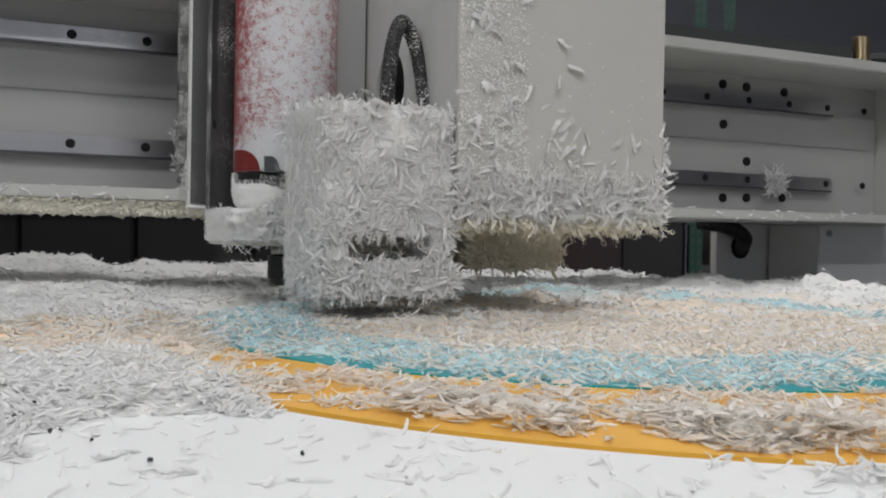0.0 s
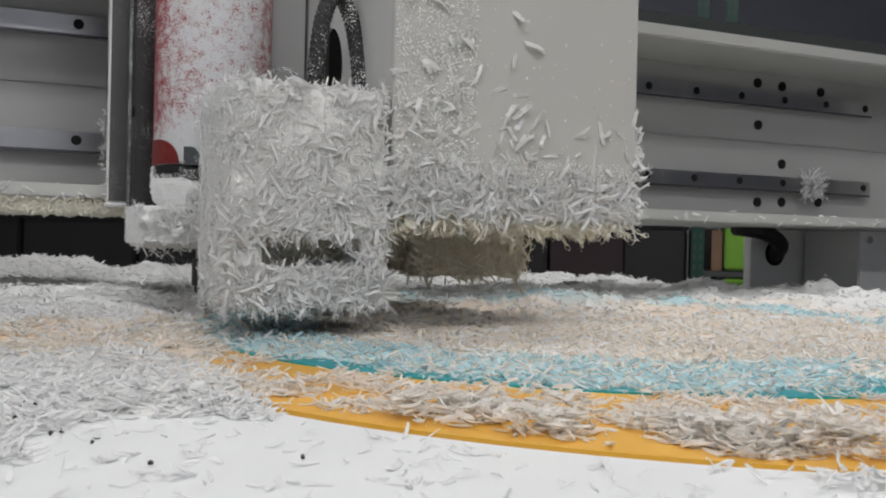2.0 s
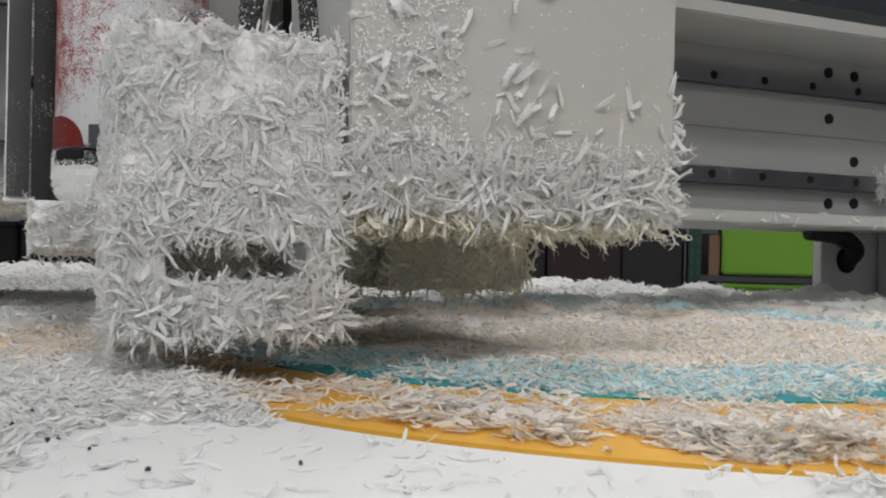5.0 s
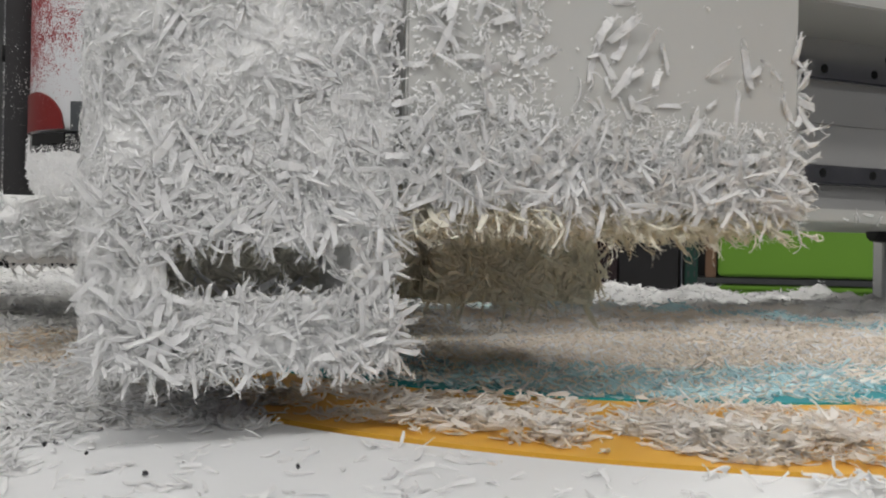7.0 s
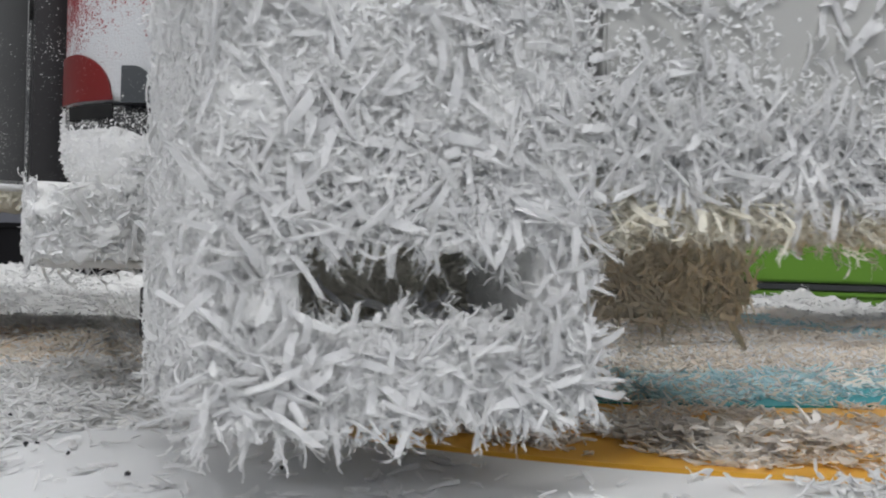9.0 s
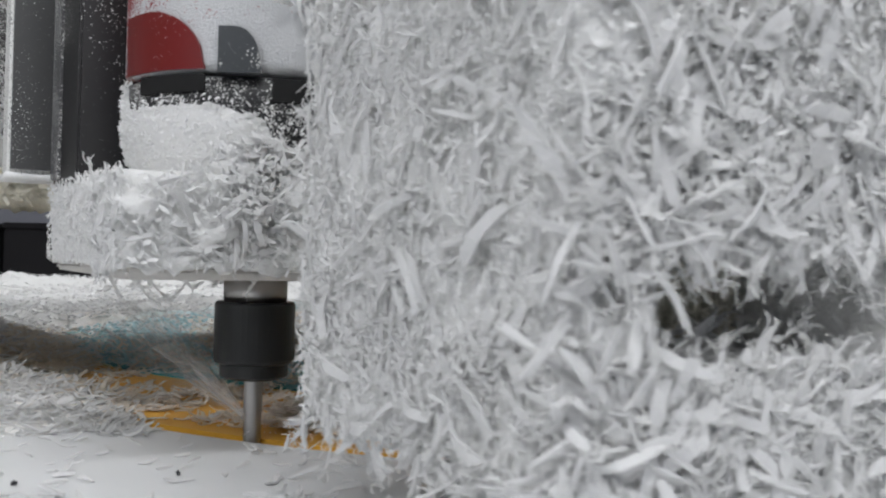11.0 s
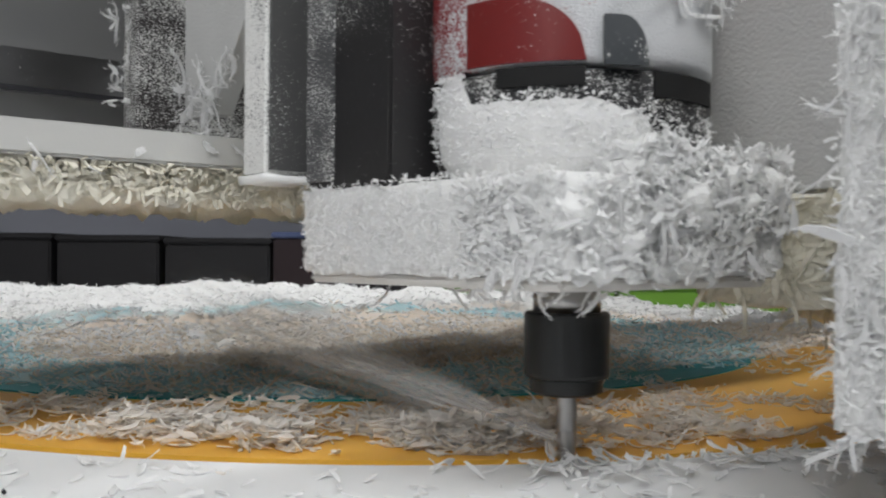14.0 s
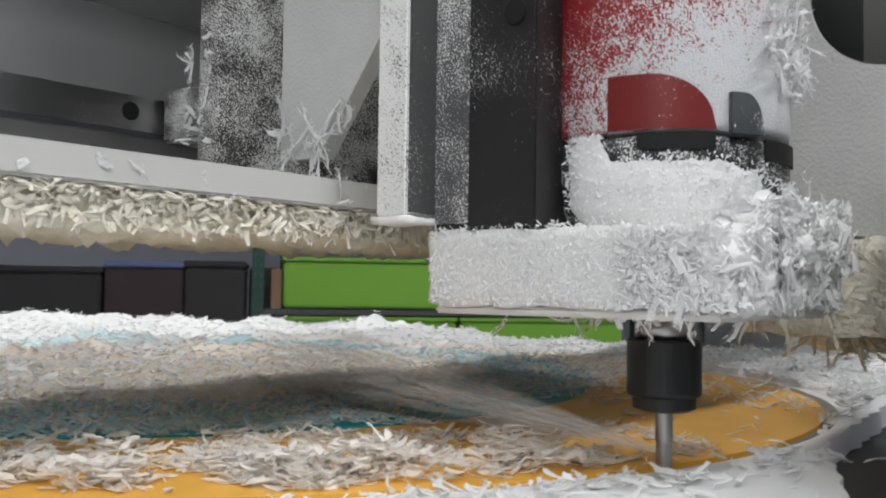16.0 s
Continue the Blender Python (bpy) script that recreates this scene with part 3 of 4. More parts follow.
part("hose", tube([(0.885, 1.08, 0.096), (0.93, 1.072, 0.090), (0.972, 1.086, 0.074), (1.0, 1.126, 0.059)], 0.0108, 10, 0.0007, 40), BLACK_BOX, gantry, "black cable entering the hole")
bx = part("motor_box", box(1.05, 1.40, 1.02, 1.12, -0.06, 0.0955, 0.002), WHITE_PAINT, gantry, "white motor box")
part("screw", disc_pin(1.068, 1.019, 0.083, 0.005, 0.003, 14), BRIGHT, bx)
caked("hanging_fringe", CREAM, (-0.6, 0.902, 0.0955), (1.02, 0, 0), (0, 0.10, 0), (0, 0, -1), 9000, (0.003, 0.007), (0.0009, 0.0022), gantry, "cream shavings hanging under the flange", 1.9, 0.2, 0.25)
part("bottom_cake", lumpy(-0.6, 0.42, 0.905, 1.0, 0.084, 0.0965, 0.005, 0.006, 130), PACKED_CREAM, gantry, "packed cream shavings under the flange", True)
caked("shaving_edge", SHAVING, (-0.6, 0.8985, 0.097), (1.78, 0, 0), (0, 0, 0.009), (0, -1, 0), 85, (0.005, 0.010), (0.0010, 0.0024), gantry, "white shavings on the flange edge", 1.0, 0.15, 0.3, 0.15)
caked("shaving_litter", SHAVING, (-0.6, 0.905, 0.108), (1.75, 0, 0), (0, 0.18, 0), (0, 0, 1), 130, (0.005, 0.011), (0.0014, 0.003), gantry, "white shavings lying on the flange", 1.0, 0.03, 0, 0.06)
caked("hanging_fringe", CREAM, (-0.6, 0.9035, 0.0845), (1.02, 0, 0), (0, 0, 0.0115), (0, -1, 0), 3400, (0.002, 0.006), (0.0009, 0.0022), gantry, "", 1.0, 0.06, 0.3)
caked("smeared_crust", SHAVING, (-0.6, 0.9010, 0.090), (1.02, 0, 0), (0, 0, 0.010), (0, -1, 0), 45, (0.005, 0.010), (0.0010, 0.0020), gantry, "", 1.0, 0.12, 0.3)
caked("rail_clump", SHAVING, (1.025, BY - 0.006, 0.145), (0.035, 0, 0), (0, 0, 0.03), (0, -1, 0), 130, (0.008, 0.016), (0.0012, 0.0024), gantry, "clump of shavings on the lower rail", 1.0, 0.9, 0, 0.5)

# ---- router head: covers, clamp, motor and cutter; it rides along the beam ----
head = thing("router_head", "router spindle carriage caked in white plastic shavings", "router head")
block = part("guard_box", lumpy(0.186, 0.277, 0.606, 0.703, 0.068, 0.156, 0.005, 0.003, 80), PACKED, head, "box guard thickly caked with white shavings", True)
part("guard_foot", lumpy(0.186, 0.277, 0.606, 0.703, 0.029, 0.047, 0.005, 0.003, 80), PACKED, block, smooth=True)
part("guard_pillar", lumpy(0.186, 0.203, 0.606, 0.703, 0.046, 0.072, 0.005, 0.002, 80), PACKED, block, smooth=True)
part("guard_pillar", lumpy(0.264, 0.277, 0.606, 0.703, 0.046, 0.072, 0.005, 0.002, 80), PACKED, block, smooth=True)
part("guard_back", lumpy(0.20, 0.27, 0.645, 0.703, 0.046, 0.072, 0.006, 0.002, 80), PACKED_CREAM, block, smooth=True)
big, wid = (0.006, 0.014), (0.0010, 0.0026)
tiny, slim = (0.002, 0.006), (0.0007, 0.0018)
for mat, o, eu, ev, nn, n in ((POWDER, (0.184, 0.6052, 0.068), (0.095, 0, 0), (0, 0, 0.09), (0, -1, 0), 900), 
                              (SHAVING, (0.184, 0.605, 0.028), (0.095, 0, 0), (0, 0, 0.022), (0, -1, 0), 900), (POWDER, (0.186, 0.606, 0.156), (0.092, 0, 0), (0, 0.095, 0), (0, 0, 1), 900)):
    caked("flake_crust", mat, o, eu, ev, nn, n, tiny, slim, block, "", 1.0, 0.12)
caked("flake_crust", FLAKE, (0.184, 0.6048, 0.068), (0.095, 0, 0), (0, 0, 0.089), (0, -1, 0), 4200, (0.0008, 0.0028), (0.0003, 0.0008), block, "", 1.0, 0.2)
caked("flake_crust", FLAKE, (0.184, 0.6048, 0.028), (0.095, 0, 0), (0, 0, 0.02), (0, -1, 0), 2200, (0.0008, 0.0028), (0.0003, 0.0008), block, "", 1.0, 0.3)
caked("shaving_crust", SHAVING, (0.184, 0.605, 0.074), (0.095, 0, 0), (0, 0, 0.083), (0, -1, 0), 330, big, wid, block, "", 1.9, 0.10, 0.15, 0.12)
caked("shaving_crust", SHAVING, (0.184, 0.605, 0.030), (0.095, 0, 0), (0, 0, 0.014), (0, -1, 0), 300, big, wid, block, "", 1.0, 0.3, 0.35, 0.15)
caked("shaving_crust", SHAVING, (0.184, 0.605, 0.030), (0.019, 0, 0), (0, 0, 0.05), (0, -1, 0), 110, big, wid, block, "", 1.0, 0.25, 0.2, 0.15)
caked("shaving_crust", SHAVING, (0.264, 0.605, 0.030), (0.015, 0, 0), (0, 0, 0.05), (0, -1, 0), 100, big, wid, block, "", 1.0, 0.3, 0.2, 0.15)
caked("slot_lining", CREAM, (0.203, 0.6445, 0.047), (0.062, 0, 0), (0, 0, 0.024), (0, -1, 0), 160, (0.005, 0.011), (0.0011, 0.0026), block, "", 1.0, 0.3, 0.2)
caked("slot_lining", SHAVING, (0.203, 0.607, 0.047), (0.062, 0, 0), (0, 0.036, 0), (0, 0, 1), 120, (0.005, 0.012), (0.0011, 0.0028), block, "", 1.0, 0.5, 0)
caked("slot_fringe", SHAVING, (0.202, 0.607, 0.070), (0.062, 0, 0), (0, 0, 0.003), (0, -1, 0), 80, (0.005, 0.013), (0.0010, 0.0026), block, "", 1.0, 0.3, 1.0)
caked("shaving_crust", SHAVING, (0.185, 0.605, 0.028), (0, 0.097, 0), (0, 0, 0.13), (-1, 0, 0), 430, (0.006, 0.0125), (0.0009, 0.0021), block, "", 1.2, 0.07, 0.25, 0.2)
caked("flake_crust", FLAKE, (0.1848, 0.605, 0.028), (0, 0.097, 0), (0, 0, 0.13), (-1, 0, 0), 8000, (0.0008, 0.0028), (0.0003, 0.0008), block, "", 1.0, 0.2)
caked("shaving_crust", SHAVING, (0.278, 0.605, 0.028), (0, 0.097, 0), (0, 0, 0.13), (1, 0, 0), 160, (0.004, 0.009), wid, block, "", 1.5, 0.15, 0.2, 0.15)
caked("hanging_fringe", SHAVING, (0.186, 0.604, 0.0285), (0.092, 0, 0), (0, 0.10, 0), (0, 0, -1), 420, (0.005, 0.012), wid, block, "", 1.3, 0.3, 0.3, 0.15)
caked("shaving_crust", SHAVING, (0.186, 0.606, 0.156), (0.092, 0, 0), (0, 0.095, 0), (0, 0, 1), 90, (0.005, 0.010), (0.0012, 0.0026), block, "", 1.0, 0.12)

shapes = []
for i in range(12):
    one = np.array([1.0])
    ob = shavings("shaving", SHAVING, np.zeros((1, 3)), np.array([[1.0, 0, 0]]), np.array([[0, 0, 1.0]]), one * rng.uniform(0.008, 0.014), one * rng.uniform(0.0015, 0.0028), one * rng.uniform(-0.2, 0.3), rings=6, fray=5)
    shapes.append(ob.data)
    bpy.data.objects.remove(ob)


def lay(spot, along, up, k):
    """The pose of a single sliver."""
    a = Vector(along).normalized()
    b = Vector(up).cross(a).normalized()
    m = Matrix((a, b, a.cross(b))).transposed().to_4x4()
    m.translation = Vector(spot)
    return m


pick = random.Random(5)
for i in range(150):
    z = 0.075 + 0.083 * pick.random() ** 1.4 if i < 80 else pick.uniform(0.031, 0.044)
    a = pick.uniform(0, 6.28)
    ob = new("shaving", shapes[i % 12])
    ob.parent = block
    ob.matrix_basis = lay((pick.uniform(0.186, 0.274), 0.6045, z), (math.cos(a), -pick.uniform(0.0, 0.35), math.sin(a)), (pick.gauss(0, 0.3), -1, pick.gauss(0, 0.3)), i)
for i in range(60):
    a = pick.uniform(0, 6.28)
    ob = new("shaving", shapes[i % 12])
    ob.parent = block
    ob.matrix_basis = lay((0.184, pick.uniform(0.607, 0.70), 0.03 + 0.125 * pick.random() ** 1.2), (-pick.uniform(0.0, 0.3), math.cos(a), math.sin(a)), (-1, pick.gauss(0, 0.3), pick.gauss(0, 0.3)), i)
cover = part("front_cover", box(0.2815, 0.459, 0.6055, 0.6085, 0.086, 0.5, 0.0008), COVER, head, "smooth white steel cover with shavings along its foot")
hole = [(0.7405 + 0.033 * math.cos(radians(a)), 0.188 + 0.033 * math.sin(radians(a))) for a in ANGLES]


def to_rect(a, cy, cz, y0, y1, z0, z1):
    dy, dz = math.cos(radians(a)), math.sin(radians(a))
    k = min(((y1 if dy > 0 else y0) - cy) / dy if abs(dy) > 1e-6 else 9, ((z1 if dz > 0 else z0) - cz) / dz if abs(dz) > 1e-6 else 9)
    return (cy + dy * k, cz + dz * k)


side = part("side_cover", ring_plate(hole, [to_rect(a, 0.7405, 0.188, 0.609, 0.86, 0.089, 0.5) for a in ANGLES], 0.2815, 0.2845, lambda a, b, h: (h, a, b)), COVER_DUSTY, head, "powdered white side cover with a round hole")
part("side_cover", box(0.456, 0.459, 0.6095, 0.86, 0.089, 0.5, 0), COVER, head)
part("inner_plate", box(0.30, 0.45, 0.80, 0.81, 0.1, 0.5, 0), SHELF, head)
part("side_bolt", lathe([(0.0045, 0.096), (0.0055, 0.0985), (0.0045, 0.102)], 0.2805, 0.728, 16), POWDER, side)
caked("shaving_crust", SHAVING, (0.283, 0.605, 0.086), (0.176, 0, 0), (0, 0, 0.065), (0, -1, 0), 130, (0.007, 0.014), (0.0017, 0.0036), cover, "", 1.7, 0.25, 0.1, 0.15)
caked("shaving_crust", SHAVING, (0.283, 0.605, 0.084), (0.176, 0, 0), (0, 0, 0.018), (0, -1, 0), 430, (0.007, 0.016), wid, cover, "", 1.0, 0.35, 0.35, 0.15)
caked("flake_crust", SHAVING, (0.283, 0.605, 0.084), (0.176, 0, 0), (0, 0, 0.03), (0, -1, 0), 1300, tiny, slim, cover, "", 1.6, 0.4)
caked("shaving_crust", SHAVING, (0.283, 0.605, 0.13), (0.09, 0, 0), (0, 0, 0.16), (0, -1, 0), 44, (0.008, 0.015), (0.0024, 0.0044), cover, "", 1.4, 0.3)
caked("flake_crust", FLAKE, (0.283, 0.6052, 0.085), (0.176, 0, 0), (0, 0, 0.035), (0, -1, 0), 4200, (0.0008, 0.0028), (0.0003, 0.0008), cover, "", 1.7, 0.25)
caked("dust_crust", FLAKE, (0.283, 0.6052, 0.10), (0.055, 0, 0), (0, 0, 0.32), (0, -1, 0), 5200, (0.0008, 0.0026), (0.0005, 0.0012), cover, "", 1.0, 0.3)
caked("dust_crust", FLAKE, (0.283, 0.6052, 0.10), (0.17, 0, 0), (0, 0, 0.12), (0, -1, 0), 160, (0.0006, 0.0018), (0.0004, 0.001), cover, "", 1.6, 0.3)
caked("shaving_crust", SHAVING, (0.4595, 0.606, 0.084), (0, 0.02, 0), (0, 0, 0.06), (1, -0.3, 0), 110, (0.005, 0.012), (0.0014, 0.0028), cover, "", 1.4, 0.4)
part("foot_cake", lumpy(0.283, 0.457, 0.609, 0.72, 0.080, 0.0905, 0.007, 0.003, 70), PACKED_CREAM, head, "cream packed shavings under the cover", True)
caked("hanging_fringe", CREAM, (0.283, 0.607, 0.081), (0.174, 0, 0), (0, 0.11, 0), (0, 0, -1), 1100, (0.008, 0.016), wid, head, "cream shavings hanging under the cover", 1.3, 0.5, 0.5)
shoe = part("rear_shoe", lumpy(0.346, 0.437, 0.722, 0.80, 0.041, 0.082, 0.006, 0.003, 80), PACKED_CREAM, head, "cream shaving-caked block behind the cover", True)
caked("shaving_crust", CREAM, (0.346, 0.721, 0.040), (0.091, 0, 0), (0, 0, 0.042), (0, -1, 0), 420, (0.006, 0.013), (0.0012, 0.0028), shoe, "", 1.0, 0.15)
caked("shaving_crust", CREAM, (0.345, 0.722, 0.040), (0, 0.08, 0), (0, 0, 0.042), (-1, 0, 0), 260, (0.006, 0.013), (0.0012, 0.0028), shoe, "", 1.0, 0.15)
shoe2 = part("rear_shoe", lumpy(0.278, 0.346, 0.735, 0.80, 0.050, 0.088, 0.006, 0.003, 80), PACKED_CREAM, head, "cream shaving-caked block behind the cover", True)
caked("shaving_crust", CREAM, (0.277, 0.735, 0.050), (0, 0.065, 0), (0, 0, 0.036), (-1, 0, 0), 170, (0.005, 0.011), (0.0012, 0.0026), shoe2, "", 1.0, 0.12, 0.3)
caked("shaving_crust", CREAM, (0.278, 0.734, 0.050), (0.068, 0, 0), (0, 0, 0.036), (0, -1, 0), 170, (0.005, 0.011), (0.0012, 0.0026), shoe2, "", 1.0, 0.12, 0.3)

# motor, clamp and cutter
AX, AY = 0.2095, 0.8010
motor = part("motor_shell", lathe([(0.030, 0.118), (0.0425, 0.1185), (0.0432, 0.121), (0.0432, 0.5)], AX, AY, 72), RED_DUST, head, "red router motor shell under white powder", True)
base = part("motor_base", lathe([(0.032, 0.0862), (0.0375, 0.0875), (0.0412, 0.093), (0.0428, 0.101), (0.0430, 0.110), (0.0428, 0.1165), (0.030, 0.117)], AX, AY, 72), BLACK_DUST, head, "black vented motor base caked with powder", True)


def powder_wad(a0, a1, z0, z1, r, thick, n=150, m=40):
    """A smooth coat of sprayed powder round the motor base, hollowed out under the clean window and thin towards a1."""
    bm = bmesh.new()
    rows = []
    for i in range(n + 1):
        a = a0 + (a1 - a0) * i / n
        hollow = max(0.0, min(1.0, (a - 176) / 8)) * 0.0090 + max(0.0, min(1.0, (a - 232) / 20)) * 0.004
        ragged = 0.0012 * noise.noise(Vector((a * 0.25, 3, 0))) + 0.0009 * noise.noise(Vector((a * 0.9, 7, 0)))
        top = z1 - hollow + ragged
        line = []
        for j in range(m + 1):
            f = j / m
            aa = a + (2.2 * noise.noise(Vector((f * 5, 1, 0))) + 1.5 * noise.noise(Vector((f * 19, 4, 0)))) * max(0.0, 1 - (a - a0) / 20)
            z = z0 + (top - z0) * f
            q = Vector((aa * 0.06, z * 120, 2))
            swell = min(1.0, 5 * min(f + 0.08, 1 - f)) ** 0.5 * min(1.0, 9 * min(i, n - i) / n) ** 0.5
            body = float(np.interp(z, [0.0862, 0.0875, 0.093, 0.101, 0.110, 0.1165, 0.119], [0.032, 0.0375, 0.0412, 0.0428, 0.0430, 0.0428, 0.0428]))
            rr = body + r + thick * swell * (0.8 + 0.35 * noise.noise(q) + 0.16 * noise.noise(q * 5)) - 0.0012 * (1 - swell)
            line.append(bm.verts.new((AX + rr * math.cos(radians(aa)), AY + rr * math.sin(radians(aa)), z)))
        rows.append(line)
    for p, q in zip(rows, rows[1:]):
        for j in range(m):
            bm.faces.new((p[j], q[j], q[j + 1], p[j + 1]))
    return bm


wad = part("powder_wad", powder_wad(156, 256, 0.0868, 0.1186, 0.0001, 0.0012), POWDER, base, "white powder sprayed round the motor base", True)
spray = np.random.default_rng(31)
n = 2600
deg = spray.uniform(157, 292, n)
sa = np.radians(deg)
sz = 0.087 + 0.031 * spray.random(n)
out = np.stack([np.cos(sa), np.sin(sa), np.zeros(n)], 1)
top = np.where(deg < 180, 0.119, np.where(deg < 236, 0.1095, np.where(deg < 254, 0.107, 0.1035)))
keep = (sz < top + spray.normal(0, 0.0012, n)) & ((deg < 256) | (spray.random(n) < 0.5))
rad = np.interp(sz, [0.0868, 0.093, 0.101, 0.110, 0.1165], [0.0368, 0.0420, 0.0438, 0.0438, 0.0434])
shavings("flake_crust", FLAKE, (np.stack([AX + rad * np.cos(sa), AY + rad * np.sin(sa), sz], 1))[keep], spray.normal(0, 1, (n, 3))[keep] + out[keep] * 0.3, out[keep], spray.uniform(0.0006, 0.0018, n)[keep], spray.uniform(0.0003, 0.0007, n)[keep], spray.uniform(-0.2, 0.2, n)[keep], base, "", 3)


def skin(a0, a1, z0, z1, r, arch=0.0, n=24, t=0.001, wob=0.0):
    """A curved patch on the motor; arch lowers its upper corner away from a0."""
    bm = bmesh.new()
    rows = []
    for i in range(n + 1):
        f = i / n
        a = radians(a0 + (a1 - a0) * f)
        top = wob * noise.noise(Vector((f * 9, z1 * 50, 0))) + z0 + (z1 - z0) * (math.sqrt(max(0.0, 1 - max(0, (f - 0.35) / 0.65) ** 2.2)) if arch else 1.0)
        rows.append([bm.verts.new((AX + rr * math.cos(a), AY + rr * math.sin(a), z)) for rr, z in ((r, z0), (r + t, z0), (r + t, max(top, z0 + 0.0004)), (r, max(top, z0 + 0.0004)))])
    for p, q in zip(rows, rows[1:]):
        for k in range(4):
            bm.faces.new((p[k], p[(k + 1) % 4], q[(k + 1) % 4], q[k]))
    bm.faces.new(rows[0])
    bm.faces.new(rows[-1])
    return bm


part("red_window", skin(182, 228, 0.1185, 0.1365, 0.0432, 1.0), RED, motor, "clean red patch of the shell")
part("vent_slot", skin(195, 228, 0.1120, 0.1172, 0.0424, 0, 20, 0.0014), VOID, motor)
part("grey_rib", skin(112, 131, 0.1150, 0.1400, 0.0436, 0, 10, 0.0022), GREY_PLASTIC, motor, "grey plastic rib")
part("grey_rib", skin(234, 250, 0.1172, 0.1305, 0.0436, 1.0, 12, 0.0022), GREY_PLASTIC, motor, "grey plastic rib")
part("vent_slot", skin(254, 290, 0.1095, 0.1165, 0.0424, 0, 20, 0.0016), VOID, motor)
part("clamp", lumpy(0.1555, 0.250, 0.754, 0.868, 0.0605, 0.087, 0.004, 0.0015, 110), POWDER, head, "thick clamp plate coated in white powder", True)
part("clamp_lip", box(0.157, 0.249, 0.756, 0.866, 0.0575, 0.0605, 0.001), LIP, head, "pale clear lip under the clamp")
caked("flake_crust", FLAKE, (0.1545, 0.754, 0.061), (0, 0.112, 0), (0, 0, 0.027), (-1, 0, 0), 2600, (0.0005, 0.0018), (0.0003, 0.0008), head, "fine shavings on the clamp side", 1.0, 0.2)
caked("flake_crust", SHAVING, (0.155, 0.80, 0.0872), (0.05, 0, 0), (0, 0.066, 0), (0, 0, 1), 500, (0.0008, 0.0026), (0.0004, 0.001), head, "fine shavings on the clamp", 1.0, 0.2)
heap = part("shaving_cake", lumpy(0.157, 0.2495, 0.7525, 0.778, 0.061, 0.084, 0.0025, 0.0055, 150), PACKED, head, "heap of shavings on the clamp", True)
part("shaving_knob", lumpy(0.186, 0.2495, 0.7495, 0.777, 0.075, 0.0955, 0.0025, 0.0065, 140), PACKED, heap, "", True)
for o, eu, ev, nn, n in (((0.155, 0.753, 0.061), (0, 0.036, 0), (0, 0, 0.025), (-1, -0.2, 0.2), 130), ((0.158, 0.7515, 0.062), (0.090, 0, 0), (0, 0, 0.024), (0, -1, 0.2), 200),
                         ((0.184, 0.749, 0.074), (0.066, 0, 0), (0, 0, 0.022), (-0.2, -1, 0.2), 240), ((0.186, 0.751, 0.0945), (0.063, 0, 0), (0, 0.026, 0), (0, 0, 1), 120), ((0.185, 0.752, 0.078), (0, 0.024, 0), (0, 0, 0.017), (-1, 0, 0.2), 90)):
    caked("shaving_crust", SHAVING, o, eu, ev, nn, n // 3, (0.004, 0.010), (0.0012, 0.0030), heap, "", 1.0, 0.2, 0.1, 0.08)
    caked("flake_crust", FLAKE, o, eu, ev, nn, n * 5, (0.001, 0.0034), (0.0005, 0.0013), heap, "", 1.0, 0.25)
caked("hanging_fringe", SHAVING, (0.157, 0.756, 0.058), (0.09, 0, 0), (0, 0.10, 0), (0, 0, -1), 26, (0.004, 0.010), (0.0010, 0.0022), head, "stray shavings hanging under the clamp", 1.0, 0.5, 1.0)
caked("shaving_clump", SHAVING, (AX - 0.012, AY - 0.0445, 0.135), (0.03, 0.001, 0), (0, 0, 0.035), (-0.3, -0.9, 0.1), 70, (0.005, 0.011), (0.001, 0.0022), motor, "clump of shavings on the motor", 1.0, 0.5, 0, 0.4)
part("spindle_nose", lathe([(0.0105, 0.048), (0.0105, 0.0575)], AX, AY, 32), BRIGHT, head, "steel spindle nose", True)
nut = part("collet_nut", lathe([(0.009, 0.0235), (0.0112, 0.0245), (0.0113, 0.0285), (0.0130, 0.0292), (0.0133, 0.0302), (0.0133, 0.0484), (0.0126, 0.0492), (0.009, 0.0492)], AX, AY, 48), NUT, head, "black collet nut")
part("cutter", lathe([(0.0029, -0.009), (0.0029, 0.012), (0.0031, 0.0125), (0.0031, 0.024)], AX, AY, 20), BRIGHT, nut, "steel router bit")

# plates behind the motor
part("slide_plate", box(0.155, 0.262, 0.821, 0.8645, 0.0872, 0.5, 0.0008), ALU, head, "grey aluminium slide plate")
part("slide_edge", box(0.1538, 0.1552, 0.849, 0.8640, 0.0895, 0.5, 0.0004), ALU_SPECK, head)
part("plate_bolt", prism([(0.8290 + 0.0042 * math.cos(radians(a)), 0.1612 + 0.0042 * math.sin(radians(a))) for a in range(0, 360, 20)], "x", 0.1535, 0.1552), VOID, head, "dark socket bolt in the plate")
part("back_plate", box(0.1395, 0.28, 0.8650, 0.8795, 0.0915, 0.5, 0.0008), ALU_DUST, head, "back plate speckled with powder")
part("plate_face", box(0.1405, 0.1545, 0.8636, 0.8648, 0.093, 0.5, 0), GREY_PLATE, head)
part("plate_lip", lumpy(0.139, 0.158, 0.863, 0.881, 0.089, 0.0918, 0.004, 0.001, 120), POWDER, head, "powder on the plate's foot", True)
part("rib", prism([(0.889, 0.5), (0.889, 0.161), (0.921, 0.118), (0.9445, 0.118), (0.9445, 0.5)], "x", 0.150, 0.158), COVER_DUSTY, head, "white triangular rib plate")
